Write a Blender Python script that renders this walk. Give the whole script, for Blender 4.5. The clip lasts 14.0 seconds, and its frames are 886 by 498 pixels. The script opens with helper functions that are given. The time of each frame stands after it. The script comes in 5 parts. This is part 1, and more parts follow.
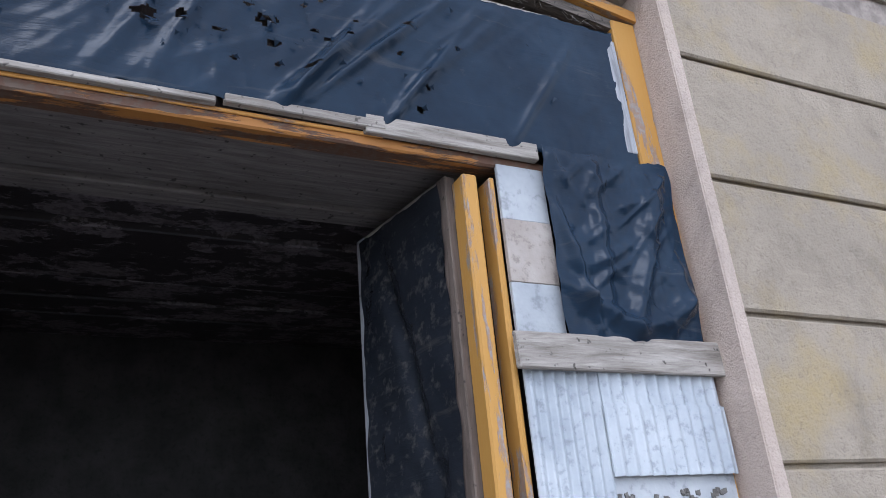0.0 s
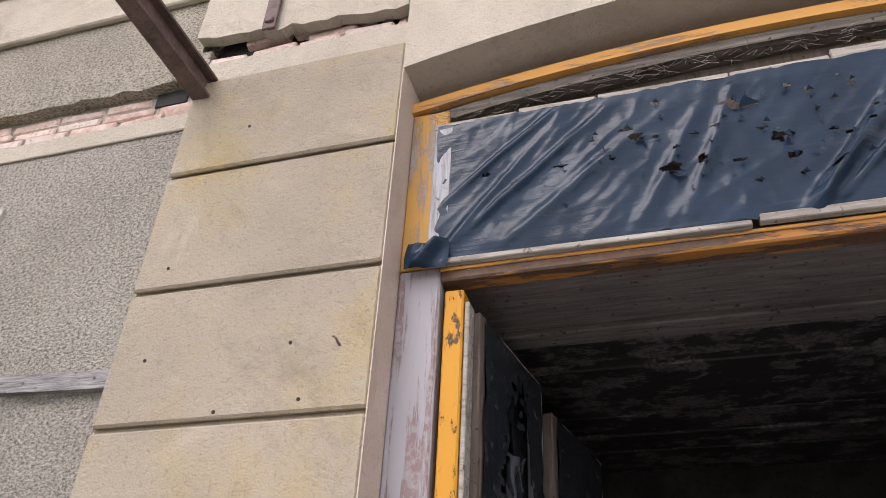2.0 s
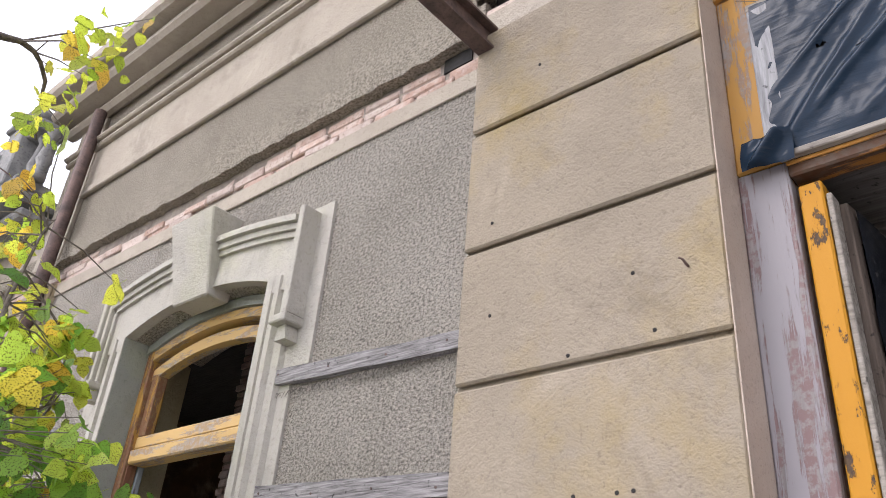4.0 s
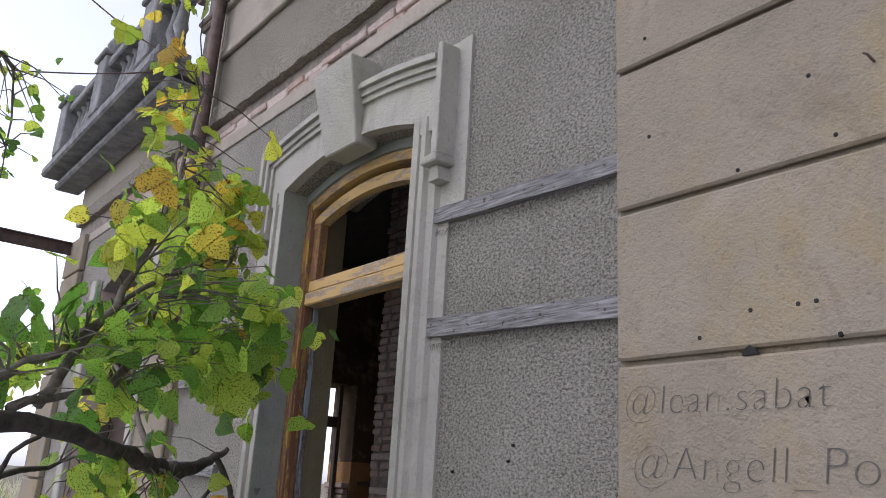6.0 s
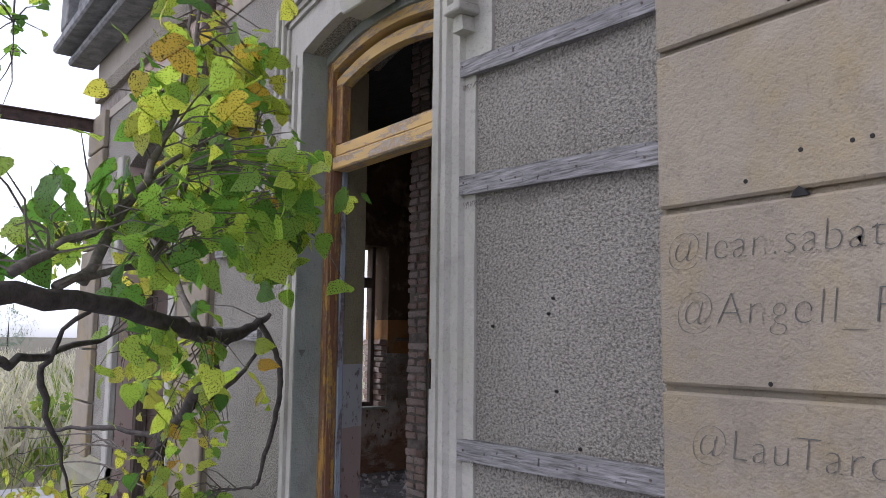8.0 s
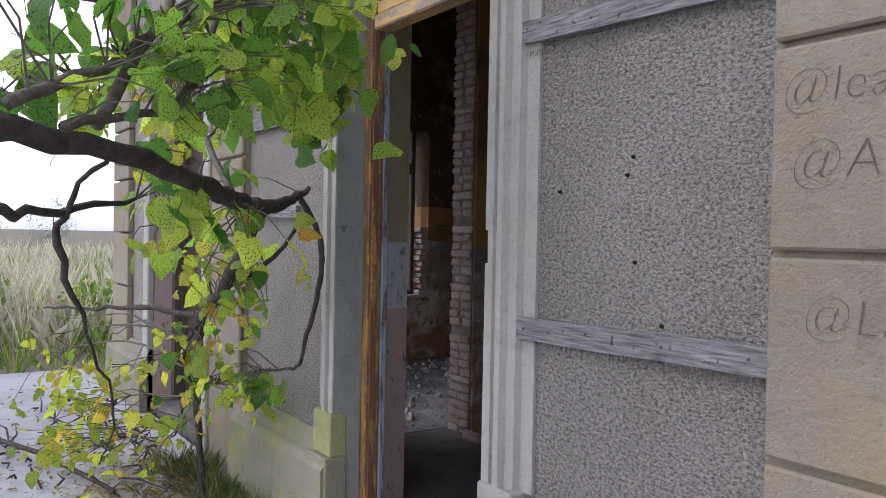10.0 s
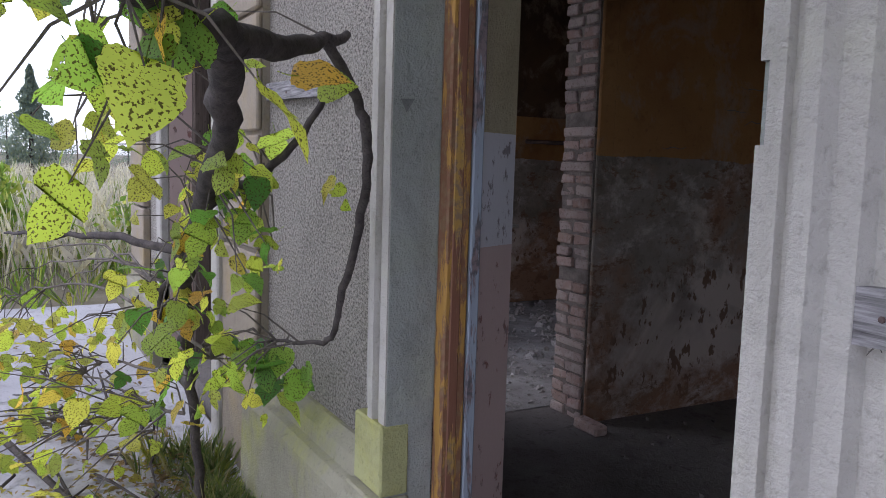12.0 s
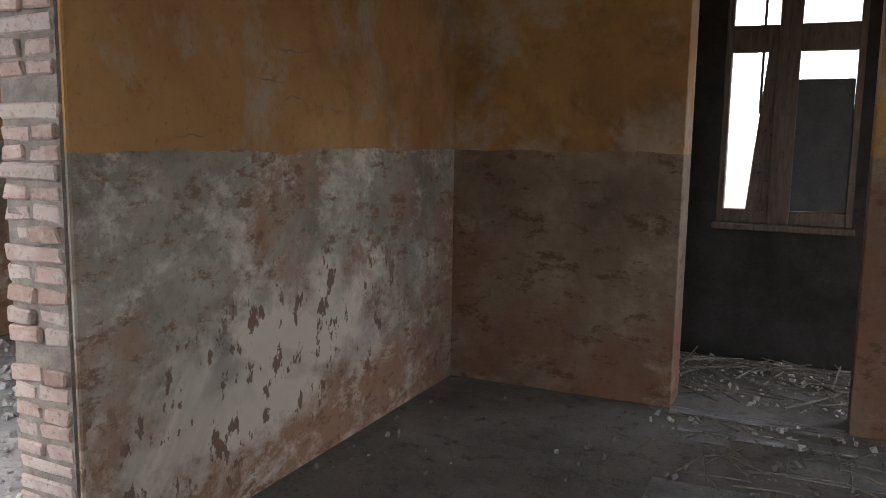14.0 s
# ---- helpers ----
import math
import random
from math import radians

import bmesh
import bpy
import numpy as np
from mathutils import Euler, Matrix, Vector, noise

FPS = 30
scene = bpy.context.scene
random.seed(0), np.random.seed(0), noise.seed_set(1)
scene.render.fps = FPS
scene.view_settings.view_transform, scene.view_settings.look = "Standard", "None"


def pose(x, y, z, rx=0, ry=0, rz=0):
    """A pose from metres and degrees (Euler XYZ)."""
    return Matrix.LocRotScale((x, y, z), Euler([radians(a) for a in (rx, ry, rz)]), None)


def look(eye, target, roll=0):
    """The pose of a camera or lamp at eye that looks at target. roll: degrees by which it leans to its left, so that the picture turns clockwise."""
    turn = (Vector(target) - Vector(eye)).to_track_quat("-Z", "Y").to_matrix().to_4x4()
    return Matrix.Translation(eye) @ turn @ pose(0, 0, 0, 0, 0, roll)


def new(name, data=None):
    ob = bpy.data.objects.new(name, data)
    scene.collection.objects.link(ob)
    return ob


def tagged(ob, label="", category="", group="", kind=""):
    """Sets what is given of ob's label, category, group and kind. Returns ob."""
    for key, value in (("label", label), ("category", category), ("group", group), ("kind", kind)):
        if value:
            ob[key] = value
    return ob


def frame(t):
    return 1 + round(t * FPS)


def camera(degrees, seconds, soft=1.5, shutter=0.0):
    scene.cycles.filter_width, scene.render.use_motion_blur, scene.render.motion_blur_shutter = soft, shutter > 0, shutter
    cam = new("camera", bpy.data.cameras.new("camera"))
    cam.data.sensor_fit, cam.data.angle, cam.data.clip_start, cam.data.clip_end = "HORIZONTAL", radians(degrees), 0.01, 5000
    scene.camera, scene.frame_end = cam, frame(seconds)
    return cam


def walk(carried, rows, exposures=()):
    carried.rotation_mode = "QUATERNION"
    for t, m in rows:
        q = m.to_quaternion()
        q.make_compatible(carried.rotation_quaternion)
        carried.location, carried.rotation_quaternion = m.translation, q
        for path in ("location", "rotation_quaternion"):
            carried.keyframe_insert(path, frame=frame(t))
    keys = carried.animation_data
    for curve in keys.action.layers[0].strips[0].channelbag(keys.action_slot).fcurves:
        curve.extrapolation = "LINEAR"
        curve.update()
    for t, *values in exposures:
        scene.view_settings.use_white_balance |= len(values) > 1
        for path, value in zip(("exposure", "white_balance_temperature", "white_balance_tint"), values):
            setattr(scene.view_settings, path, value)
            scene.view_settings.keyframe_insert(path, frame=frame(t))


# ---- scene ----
cam = camera(57.9, 14.0, soft=0.55)
PATH = [
    (0, (1.6509, -1.7427, 1.6173), (2.4855, -0.1109, 2.4191), -5.4),
    (0.5, (1.7564, -1.9218, 1.5218), (2.0191, -0.2164, 2.5318), -2.8),
    (1, (1.7509, -1.8864, 1.5127), (1.6509, -0.2209, 2.6164), -0.0),
    (1.5, (1.7627, -1.8982, 1.5245), (1.4191, -0.2655, 2.6282), 1.8),
    (2, (1.7118, -1.9109, 1.5036), (1.1773, -0.3436, 2.6255), 3.3),
    (2.5, (1.6691, -1.9073, 1.5018), (0.9536, -0.4127, 2.6227), 5.0),
    (3, (1.6336, -1.8745, 1.5155), (0.7364, -0.4764, 2.6273), 4.1),
    (3.5, (1.5918, -1.8464, 1.5136), (0.5309, -0.5264, 2.5782), 4.5),
    (4, (1.5591, -1.8227, 1.5191), (0.3664, -0.5464, 2.4927), 4.9),
    (4.2, (1.5455, -1.8118, 1.5155), (0.3155, -0.5491, 2.4600), 5.0),
    (6.3, (1.4820, -1.8850, 1.5080), (-0.0490, -0.7080, 2.0240), 2.9),
    (6.5, (1.4620, -1.8800, 1.5080), (-0.0760, -0.6970, 1.9880), 2.6),
    (7, (1.4580, -1.8660, 1.5180), (-0.1160, -0.6900, 1.8920), 1.7),
    (7.2, (1.4540, -1.8680, 1.5180), (-0.1330, -0.6990, 1.8550), 1.0),
    (9.3, (1.3900, -1.8745, 1.5045), (-0.2209, -0.6936, 1.6064), 1.6),
    (9.5, (1.3418, -1.8518, 1.4809), (-0.2800, -0.6836, 1.5555), 1.3),
    (10, (1.1382, -1.7464, 1.4218), (-0.5200, -0.6282, 1.3891), 1.1),
    (10.5, (0.8636, -1.5373, 1.3773), (-0.8445, -0.5027, 1.2727), 0.5),
    (11, (0.4927, -1.3164, 1.3236), (-1.2600, -0.3673, 1.1664), 0.6),
    (11.6, (0.0000, -1.1218, 1.2809), (-1.7527, -0.1809, 1.0782), 1.8),
    (12.1, (-0.4173, -0.9336, 1.2936), (-2.1436, 0.0509, 1.0782), 1.7),
    (12.3, (-0.5845, -0.8609, 1.2882), (-2.2709, 0.1936, 1.0700), 1.9),
    (12.5, (-0.7809, -0.7855, 1.2900), (-2.3882, 0.3836, 1.0645), 2.0),
    (12.8, (-1.0225, -0.6530, 1.3164), (-2.5167, 0.6558, 1.0764), 2.3),
    (13.1, (-1.2085, -0.4905, 1.2982), (-2.5967, 0.9278, 1.0491), 1.7),
    (13.4, (-1.3661, -0.3234, 1.3100), (-2.6386, 1.1976, 1.0527), 1.7),
    (13.7, (-1.4985, -0.1381, 1.3227), (-2.5815, 1.5225, 1.0600), 2.4),
    (14, (-1.4873, -0.0127, 1.4073), (-2.3300, 1.7800, 1.1364), 0.9),
]
walk(cam, [(t, look(eye, target, roll)) for t, eye, target, roll in PATH],
     exposures=[(0, 0.1, 5450, 15), (0.7, 0.23, 5850, 16), (1.5, 0.33, 6400, 19), (2.5, 0.4, 6450, 18), (4.2, 0.25, 6250, 18), (6.3, -0.55, 5800, 19), (9.5, -0.35, 5720, 20), (11.0, -0.3, 5650, 21), (12.2, -0.28, 5550, 22), (12.6, 0.12, 5500, 22), (13.0, 1.0, 5650, 18), (13.6, 1.64, 5750, 13), (14, 1.92, 6100, 12)])

# ---- world and light: an overcast day ----
world = bpy.data.worlds.new("world")
scene.world = world
world.use_nodes = True
nt = world.node_tree
sky = nt.nodes.new("ShaderNodeTexSky")
sky.sky_type = "NISHITA"
sky.sun_disc = False
sky.sun_elevation = radians(50)
sky.sun_rotation = radians(205)
sky.dust_density = 1.0
pale = nt.nodes.new("ShaderNodeHueSaturation")
pale.inputs["Saturation"].default_value = 0.16
pale.inputs["Value"].default_value = 2.5
nt.links.new(sky.outputs[0], pale.inputs["Color"])
nt.links.new(pale.outputs[0], nt.nodes["Background"].inputs[0])
nt.nodes["Background"].inputs[1].default_value = 0.15
sun = new("sun", bpy.data.lights.new("sun", "SUN"))
sun.data.energy = 0.9
sun.data.angle = radians(25)
sun.data.color = (1.0, 0.95, 0.88)
sun.matrix_world = look((-3.5, -7.0, 9.0), (0, 0, 0))


# ---- materials ----
def node(m, kind, **kw):
    n = m.node_tree.nodes.new(kind)
    for k, v in kw.items():
        if isinstance(v, bpy.types.NodeSocket):
            m.node_tree.links.new(v, n.inputs[k])
        else:
            n.inputs[k].default_value = v
    return n


def noise_tex(m, vec, scale, detail=4, rough=0.6, dist=0.0):
    n = node(m, "ShaderNodeTexNoise", Vector=vec, Scale=scale, Detail=detail, Roughness=rough, Distortion=dist)
    return n.outputs["Fac"]


def ramp(m, fac, stops):
    n = m.node_tree.nodes.new("ShaderNodeValToRGB")
    m.node_tree.links.new(fac, n.inputs[0])
    el = n.color_ramp.elements
    while len(el) < len(stops):
        el.new(0.5)
    for e, (p, c) in zip(el, stops):
        e.position = p
        e.color = (*c, 1) if len(c) == 3 else c
    return n.outputs[0]


def grey(v):
    return (v, v, v)


def mix(m, fac, a, b, mode="MIX"):
    n = m.node_tree.nodes.new("ShaderNodeMix")
    n.data_type, n.blend_type = "RGBA", mode
    for i, v in ((0, fac), (6, a), (7, b)):
        if isinstance(v, bpy.types.NodeSocket):
            m.node_tree.links.new(v, n.inputs[i])
        elif i == 0:
            n.inputs[0].default_value = v
        else:
            n.inputs[i].default_value = (*v, 1)
    return n.outputs[2]


def math_node(m, op, a, b=0.0):
    n = m.node_tree.nodes.new("ShaderNodeMath")
    n.operation = op
    for i, v in enumerate((a, b)):
        if isinstance(v, bpy.types.NodeSocket):
            m.node_tree.links.new(v, n.inputs[i])
        else:
            n.inputs[i].default_value = v
    return n.outputs[0]


def start(name, rough=0.9, metal=0.0, coords="Object", stretch=(1, 1, 1)):
    m = bpy.data.materials.new(name)
    m.use_nodes = True
    b = m.node_tree.nodes["Principled BSDF"]
    b.inputs["Roughness"].default_value = rough
    b.inputs["Metallic"].default_value = metal
    b.inputs["Specular IOR Level"].default_value = 0.3
    tc = m.node_tree.nodes.new("ShaderNodeTexCoord")
    mp = node(m, "ShaderNodeMapping", Vector=tc.outputs[coords], Scale=stretch)
    return m, b, mp.outputs[0]


def finish(m, b, col, height=None, strength=0.3, distance=0.01):
    if isinstance(col, bpy.types.NodeSocket):
        m.node_tree.links.new(col, b.inputs["Base Color"])
    else:
        b.inputs["Base Color"].default_value = (*col, 1)
    if height is not None:
        bp = node(m, "ShaderNodeBump", Height=height, Strength=strength, Distance=distance)
        m.node_tree.links.new(bp.outputs[0], b.inputs["Normal"])
    return m


def m_stucco(name, lo, md, hi):
    """Rough-cast: grit thrown on, the pits' shade and the lumps' light coloured in."""
    m, b, v = start(name, 0.95)
    s = node(m, "ShaderNodeMapping", Vector=v, Scale=(0.75, 1, 1.1)).outputs[0]
    g1 = noise_tex(m, s, 102, 5, 0.73, 0.3)
    g2 = noise_tex(m, v, 210, 3, 0.7)
    g = math_node(m, "ADD", math_node(m, "MULTIPLY", g1, 0.8), math_node(m, "MULTIPLY", g2, 0.2))
    big = noise_tex(m, v, 1.3, 4, 0.6)
    mid = noise_tex(m, v, 7, 5, 0.65)
    col = ramp(m, big, [(0.3, lo), (0.55, md), (0.75, hi)])
    col = mix(m, ramp(m, mid, [(0.45, grey(0)), (0.75, grey(0.5))]), col, hi)
    col = mix(m, ramp(m, g, [(0.41, grey(0.85)), (0.495, grey(0))]), col, tuple(c * 0.34 for c in lo))
    col = mix(m, ramp(m, g, [(0.505, grey(0)), (0.59, grey(0.7))]), col, tuple(min(1, c * 1.28) for c in hi))
    return finish(m, b, col, g, 1.0, 0.045)


def m_plaster(name, lo, hi, stain=(0.42, 0.36, 0.16), moss=0.35, fine=55):
    m, b, v = start(name, 0.9)
    big = noise_tex(m, v, 1.1, 5, 0.6)
    mid = noise_tex(m, v, 2.6, 6, 0.62)
    f = noise_tex(m, v, fine, 5, 0.7)
    run = noise_tex(m, node(m, "ShaderNodeMapping", Vector=v, Scale=(6, 6, 0.6)).outputs[0], 1.6, 4, 0.6)
    col = mix(m, ramp(m, big, [(0.3, grey(0)), (0.7, grey(1))]), lo, hi)
    col = mix(m, ramp(m, mid, [(0.50, grey(0)), (0.72, grey(moss))]), col, stain)
    col = mix(m, ramp(m, run, [(0.55, grey(0)), (0.75, grey(0.22))]), col, (0.2, 0.18, 0.15))
    col = mix(m, ramp(m, f, [(0.3, grey(0.4)), (0.45, grey(0))]), col, tuple(c * 0.5 for c in lo))
    patch = noise_tex(m, v, 2.2, 8, 0.72, 0.6)
    col = mix(m, ramp(m, patch, [(0.52, grey(0)), (0.66, grey(0.45))]), col, tuple(c * 0.62 for c in lo))
    col = mix(m, ramp(m, patch, [(0.3, grey(0.5)), (0.42, grey(0))]), col, tuple(min(1, c * 1.18) for c in hi))
    h = math_node(m, "ADD", math_node(m, "MULTIPLY", f, 0.7), noise_tex(m, v, 9, 4, 0.6))
    h = math_node(m, "ADD", h, math_node(m, "MULTIPLY", noise_tex(m, v, 130, 3, 0.6), 0.35))
    return finish(m, b, col, h, 0.75, 0.016)


def m_peeled(name, paint, under, wood=(0.30, 0.27, 0.24), amount=0.5, stretch=(9, 9, 1.2), rough=0.6):
    """Old paint flaking off grey timber, with the grain along z."""
    m, b, v = start(name, rough)
    s = node(m, "ShaderNodeMapping", Vector=v, Scale=stretch).outputs[0]
    flake = noise_tex(m, s, 2.2, 6, 0.7)
    grain = noise_tex(m, node(m, "ShaderNodeMapping", Vector=v, Scale=tuple(k * 9 for k in stretch)).outputs[0], 1.5, 3, 0.6)
    fine = noise_tex(m, v, 45, 3, 0.6)
    w = mix(m, grain, tuple(c * 0.55 for c in wood), wood)
    c = mix(m, ramp(m, fine, [(0.45, grey(0)), (0.6, grey(1))]), under, w)
    a = 0.5 + (amount - 0.5) * 0.35
    col = mix(m, ramp(m, flake, [(a - 0.02, grey(0)), (a + 0.02, grey(1))]), paint, c)
    h = math_node(m, "ADD", math_node(m, "MULTIPLY", grain, 0.4), ramp(m, flake, [(a - 0.02, grey(1)), (a + 0.02, grey(0))]))
    return finish(m, b, col, h, 0.5, 0.004)


def m_wood(name, lo, hi, stretch=(1, 12, 12), rough=0.85):
    m, b, v = start(name, rough)
    g = noise_tex(m, node(m, "ShaderNodeMapping", Vector=v, Scale=stretch).outputs[0], 5, 6, 0.65, 0.4)
    w = noise_tex(m, v, 3, 4, 0.6)
    spots = noise_tex(m, v, 38, 2, 0.6)
    col = mix(m, ramp(m, g, [(0.3, grey(0)), (0.65, grey(1))]), lo, hi)
    col = mix(m, ramp(m, w, [(0.5, grey(0)), (0.7, grey(0.35))]), col, tuple(c * 0.5 for c in lo))
    col = mix(m, ramp(m, spots, [(0.28, grey(0.8)), (0.36, grey(0))]), col, tuple(c * 0.25 for c in lo))
    return finish(m, b, col, g, 0.5, 0.006)


def m_brick(name="old_brick"):
    m, b, v = start(name, 0.95)
    info = m.node_tree.nodes.new("ShaderNodeObjectInfo")
    r = ramp(m, info.outputs["Random"], [(0.0, (0.36, 0.24, 0.19)), (0.35, (0.46, 0.33, 0.27)), (0.7, (0.40, 0.32, 0.28)), (1.0, (0.52, 0.42, 0.36))])
    n1 = noise_tex(m, v, 18, 5, 0.65)
    col = mix(m, ramp(m, n1, [(0.45, grey(0)), (0.62, grey(0.5))]), r, (0.54, 0.47, 0.42))
    col = mix(m, ramp(m, noise_tex(m, v, 60, 3, 0.6), [(0.3, grey(0.6)), (0.45, grey(0))]), col, (0.16, 0.12, 0.1))
    return finish(m, b, col, math_node(m, "ADD", n1, noise_tex(m, v, 70, 4, 0.7)), 0.7, 0.008)


def m_interior(name, ochre_a, ochre_b, dado_a, dado_b, brown, flake, amount):
    """Two coats on old plaster: ochre above the dado line, a flaking dado below."""
    m, b, v = start(name, 0.95)
    sep = node(m, "ShaderNodeSeparateXYZ", Vector=v)
    z = math_node(m, "ADD", sep.outputs["Z"], math_node(m, "MULTIPLY", noise_tex(m, v, 2.0, 6, 0.65), 0.09))
    big = noise_tex(m, v, 0.9, 6, 0.6)
    mid = noise_tex(m, v, 2.3, 8, 0.7, 0.3)
    fine = noise_tex(m, v, 30, 4, 0.7)
    up = mix(m, ramp(m, big, [(0.35, grey(0)), (0.65, grey(1))]), ochre_a, ochre_b)
    up = mix(m, ramp(m, mid, [(0.51, grey(0)), (0.62, grey(0.75))]), up, (0.34, 0.27, 0.20))
    up = mix(m, ramp(m, noise_tex(m, v, 1.6, 6, 0.65, 0.3), [(0.5, grey(0)), (0.68, grey(0.6))]), up, tuple(c * 0.42 for c in ochre_a))
    up = mix(m, ramp(m, noise_tex(m, v, 5, 6, 0.7), [(0.56, grey(0)), (0.7, grey(0.5))]), up, tuple(c * 0.45 for c in ochre_a))
    up = mix(m, ramp(m, fine, [(0.3, grey(0.4)), (0.42, grey(0))]), up, (0.12, 0.07, 0.04))
    lo = mix(m, ramp(m, noise_tex(m, v, 1.7, 7, 0.68), [(0.38, grey(0)), (0.62, grey(1))]), dado_a, dado_b)
    low = math_node(m, "ADD", noise_tex(m, v, 1.3, 7, 0.66, 0.2), math_node(m, "MULTIPLY", sep.outputs["Z"], -0.12))
    lo = mix(m, ramp(m, low, [(0.36, grey(0)), (0.50, grey(0.9))]), lo, brown)
    lo = mix(m, ramp(m, noise_tex(m, node(m, "ShaderNodeMapping", Vector=v, Scale=(1, 1, 1.7)).outputs[0], 2.4, 10, 0.76, 0.2), [(amount - 0.03, grey(0)), (amount + 0.09, grey(0.8))]), lo, flake)
    lo = mix(m, ramp(m, noise_tex(m, node(m, "ShaderNodeMapping", Vector=v, Scale=(1, 1, 2)).outputs[0], 6, 8, 0.75), [(0.54, grey(0)), (0.60, grey(0.85))]), lo, tuple(c * 0.62 for c in brown))
    lo = mix(m, ramp(m, fine, [(0.32, grey(0.4)), (0.44, grey(0))]), lo, (0.08, 0.06, 0.05))
    # Pale patch: flaked coat, widened to paint in light the partition lacks.
    sy = math_node(m, "MULTIPLY", math_node(m, "SUBTRACT", sep.outputs["Y"], 2.55), 0.60)
    sz = math_node(m, "SUBTRACT", math_node(m, "SUBTRACT", sep.outputs["Z"], 0.50), math_node(m, "MULTIPLY", sy, 0.30))
    far = math_node(m, "SQRT", math_node(m, "ADD", math_node(m, "MULTIPLY", sy, sy), math_node(m, "MULTIPLY", math_node(m, "MULTIPLY", sz, sz), 3.0)))
    pale_lit = math_node(m, "SUBTRACT", math_node(m, "ADD", noise_tex(m, v, 3.2, 9, 0.72, 0.25), 0.30), math_node(m, "MULTIPLY", far, 0.62))
    lo = mix(m, ramp(m, pale_lit, [(0.40, grey(0)), (0.58, grey(0.9))]), lo, flake)
    spots = noise_tex(m, node(m, "ShaderNodeMapping", Vector=v, Scale=(1.5, 1.5, 0.9)).outputs[0], 9, 5, 0.62)
    lo = mix(m, math_node(m, "MULTIPLY", ramp(m, spots, [(0.57, grey(0)), (0.60, grey(0.9))]), ramp(m, pale_lit, [(0.36, grey(0.12)), (0.46, grey(1))])), lo, tuple(c * 0.5 for c in brown))
    lo = mix(m, ramp(m, noise_tex(m, v, 1.1, 5, 0.6, 0.5), [(0.55, grey(0)), (0.68, grey(0.55))]), lo, tuple(c * 0.55 for c in dado_a))
    col = mix(m, math_node(m, "GREATER_THAN", z, 1.40), lo, up)
    h = math_node(m, "ADD", mid, math_node(m, "MULTIPLY", fine, 0.4))
    return finish(m, b, col, h, 0.5, 0.012)


def m_ground(name, lo, hi, dark, scale=1.0):
    m, b, v = start(name, 0.95)
    a = noise_tex(m, v, 0.9 * scale, 6, 0.65)
    f = noise_tex(m, v, 9 * scale, 6, 0.7)
    g = noise_tex(m, v, 60 * scale, 4, 0.7)
    col = mix(m, ramp(m, a, [(0.35, grey(0)), (0.65, grey(1))]), lo, hi)
    col = mix(m, ramp(m, f, [(0.54, grey(0)), (0.68, grey(0.75))]), col, dark)
    col = mix(m, ramp(m, g, [(0.33, grey(0.5)), (0.45, grey(0))]), col, tuple(c * 0.6 for c in dark))
    return finish(m, b, col, math_node(m, "ADD", f, math_node(m, "MULTIPLY", g, 0.5)), 0.6, 0.015)


def m_plastic(name="black_plastic_film", lo=(0.009, 0.016, 0.028), hi=(0.016, 0.028, 0.048), dust=0.22):
    m, b, v = start(name, 0.25)
    b.inputs["Specular IOR Level"].default_value = 0.12
    n = noise_tex(m, v, 3, 5, 0.6)
    d = noise_tex(m, v, 25, 5, 0.7)
    streak = noise_tex(m, node(m, "ShaderNodeMapping", Vector=v, Rotation=(0, 0.75, 0), Scale=(2, 2, 16)).outputs[0], 1.2, 6, 0.65, 0.4)
    col = mix(m, ramp(m, n, [(0.4, grey(0)), (0.7, grey(1))]), lo, hi)
    col = mix(m, ramp(m, streak, [(0.60, grey(0)), (0.76, grey(0.20))]), col, (0.17, 0.15, 0.12))
    col = mix(m, ramp(m, d, [(0.60 - 0.3 * (dust - 0.22), grey(0)), (0.78, grey(dust))]), col, (0.16, 0.145, 0.12))
    r = ramp(m, d, [(0.35, grey(0.12)), (0.75, grey(0.27))])
    m.node_tree.links.new(r, b.inputs["Roughness"])
    return finish(m, b, col, math_node(m, "ADD", streak, math_node(m, "MULTIPLY", noise_tex(m, v, 11, 4, 0.55, 0.8), 0.5)), 0.24, 0.012)


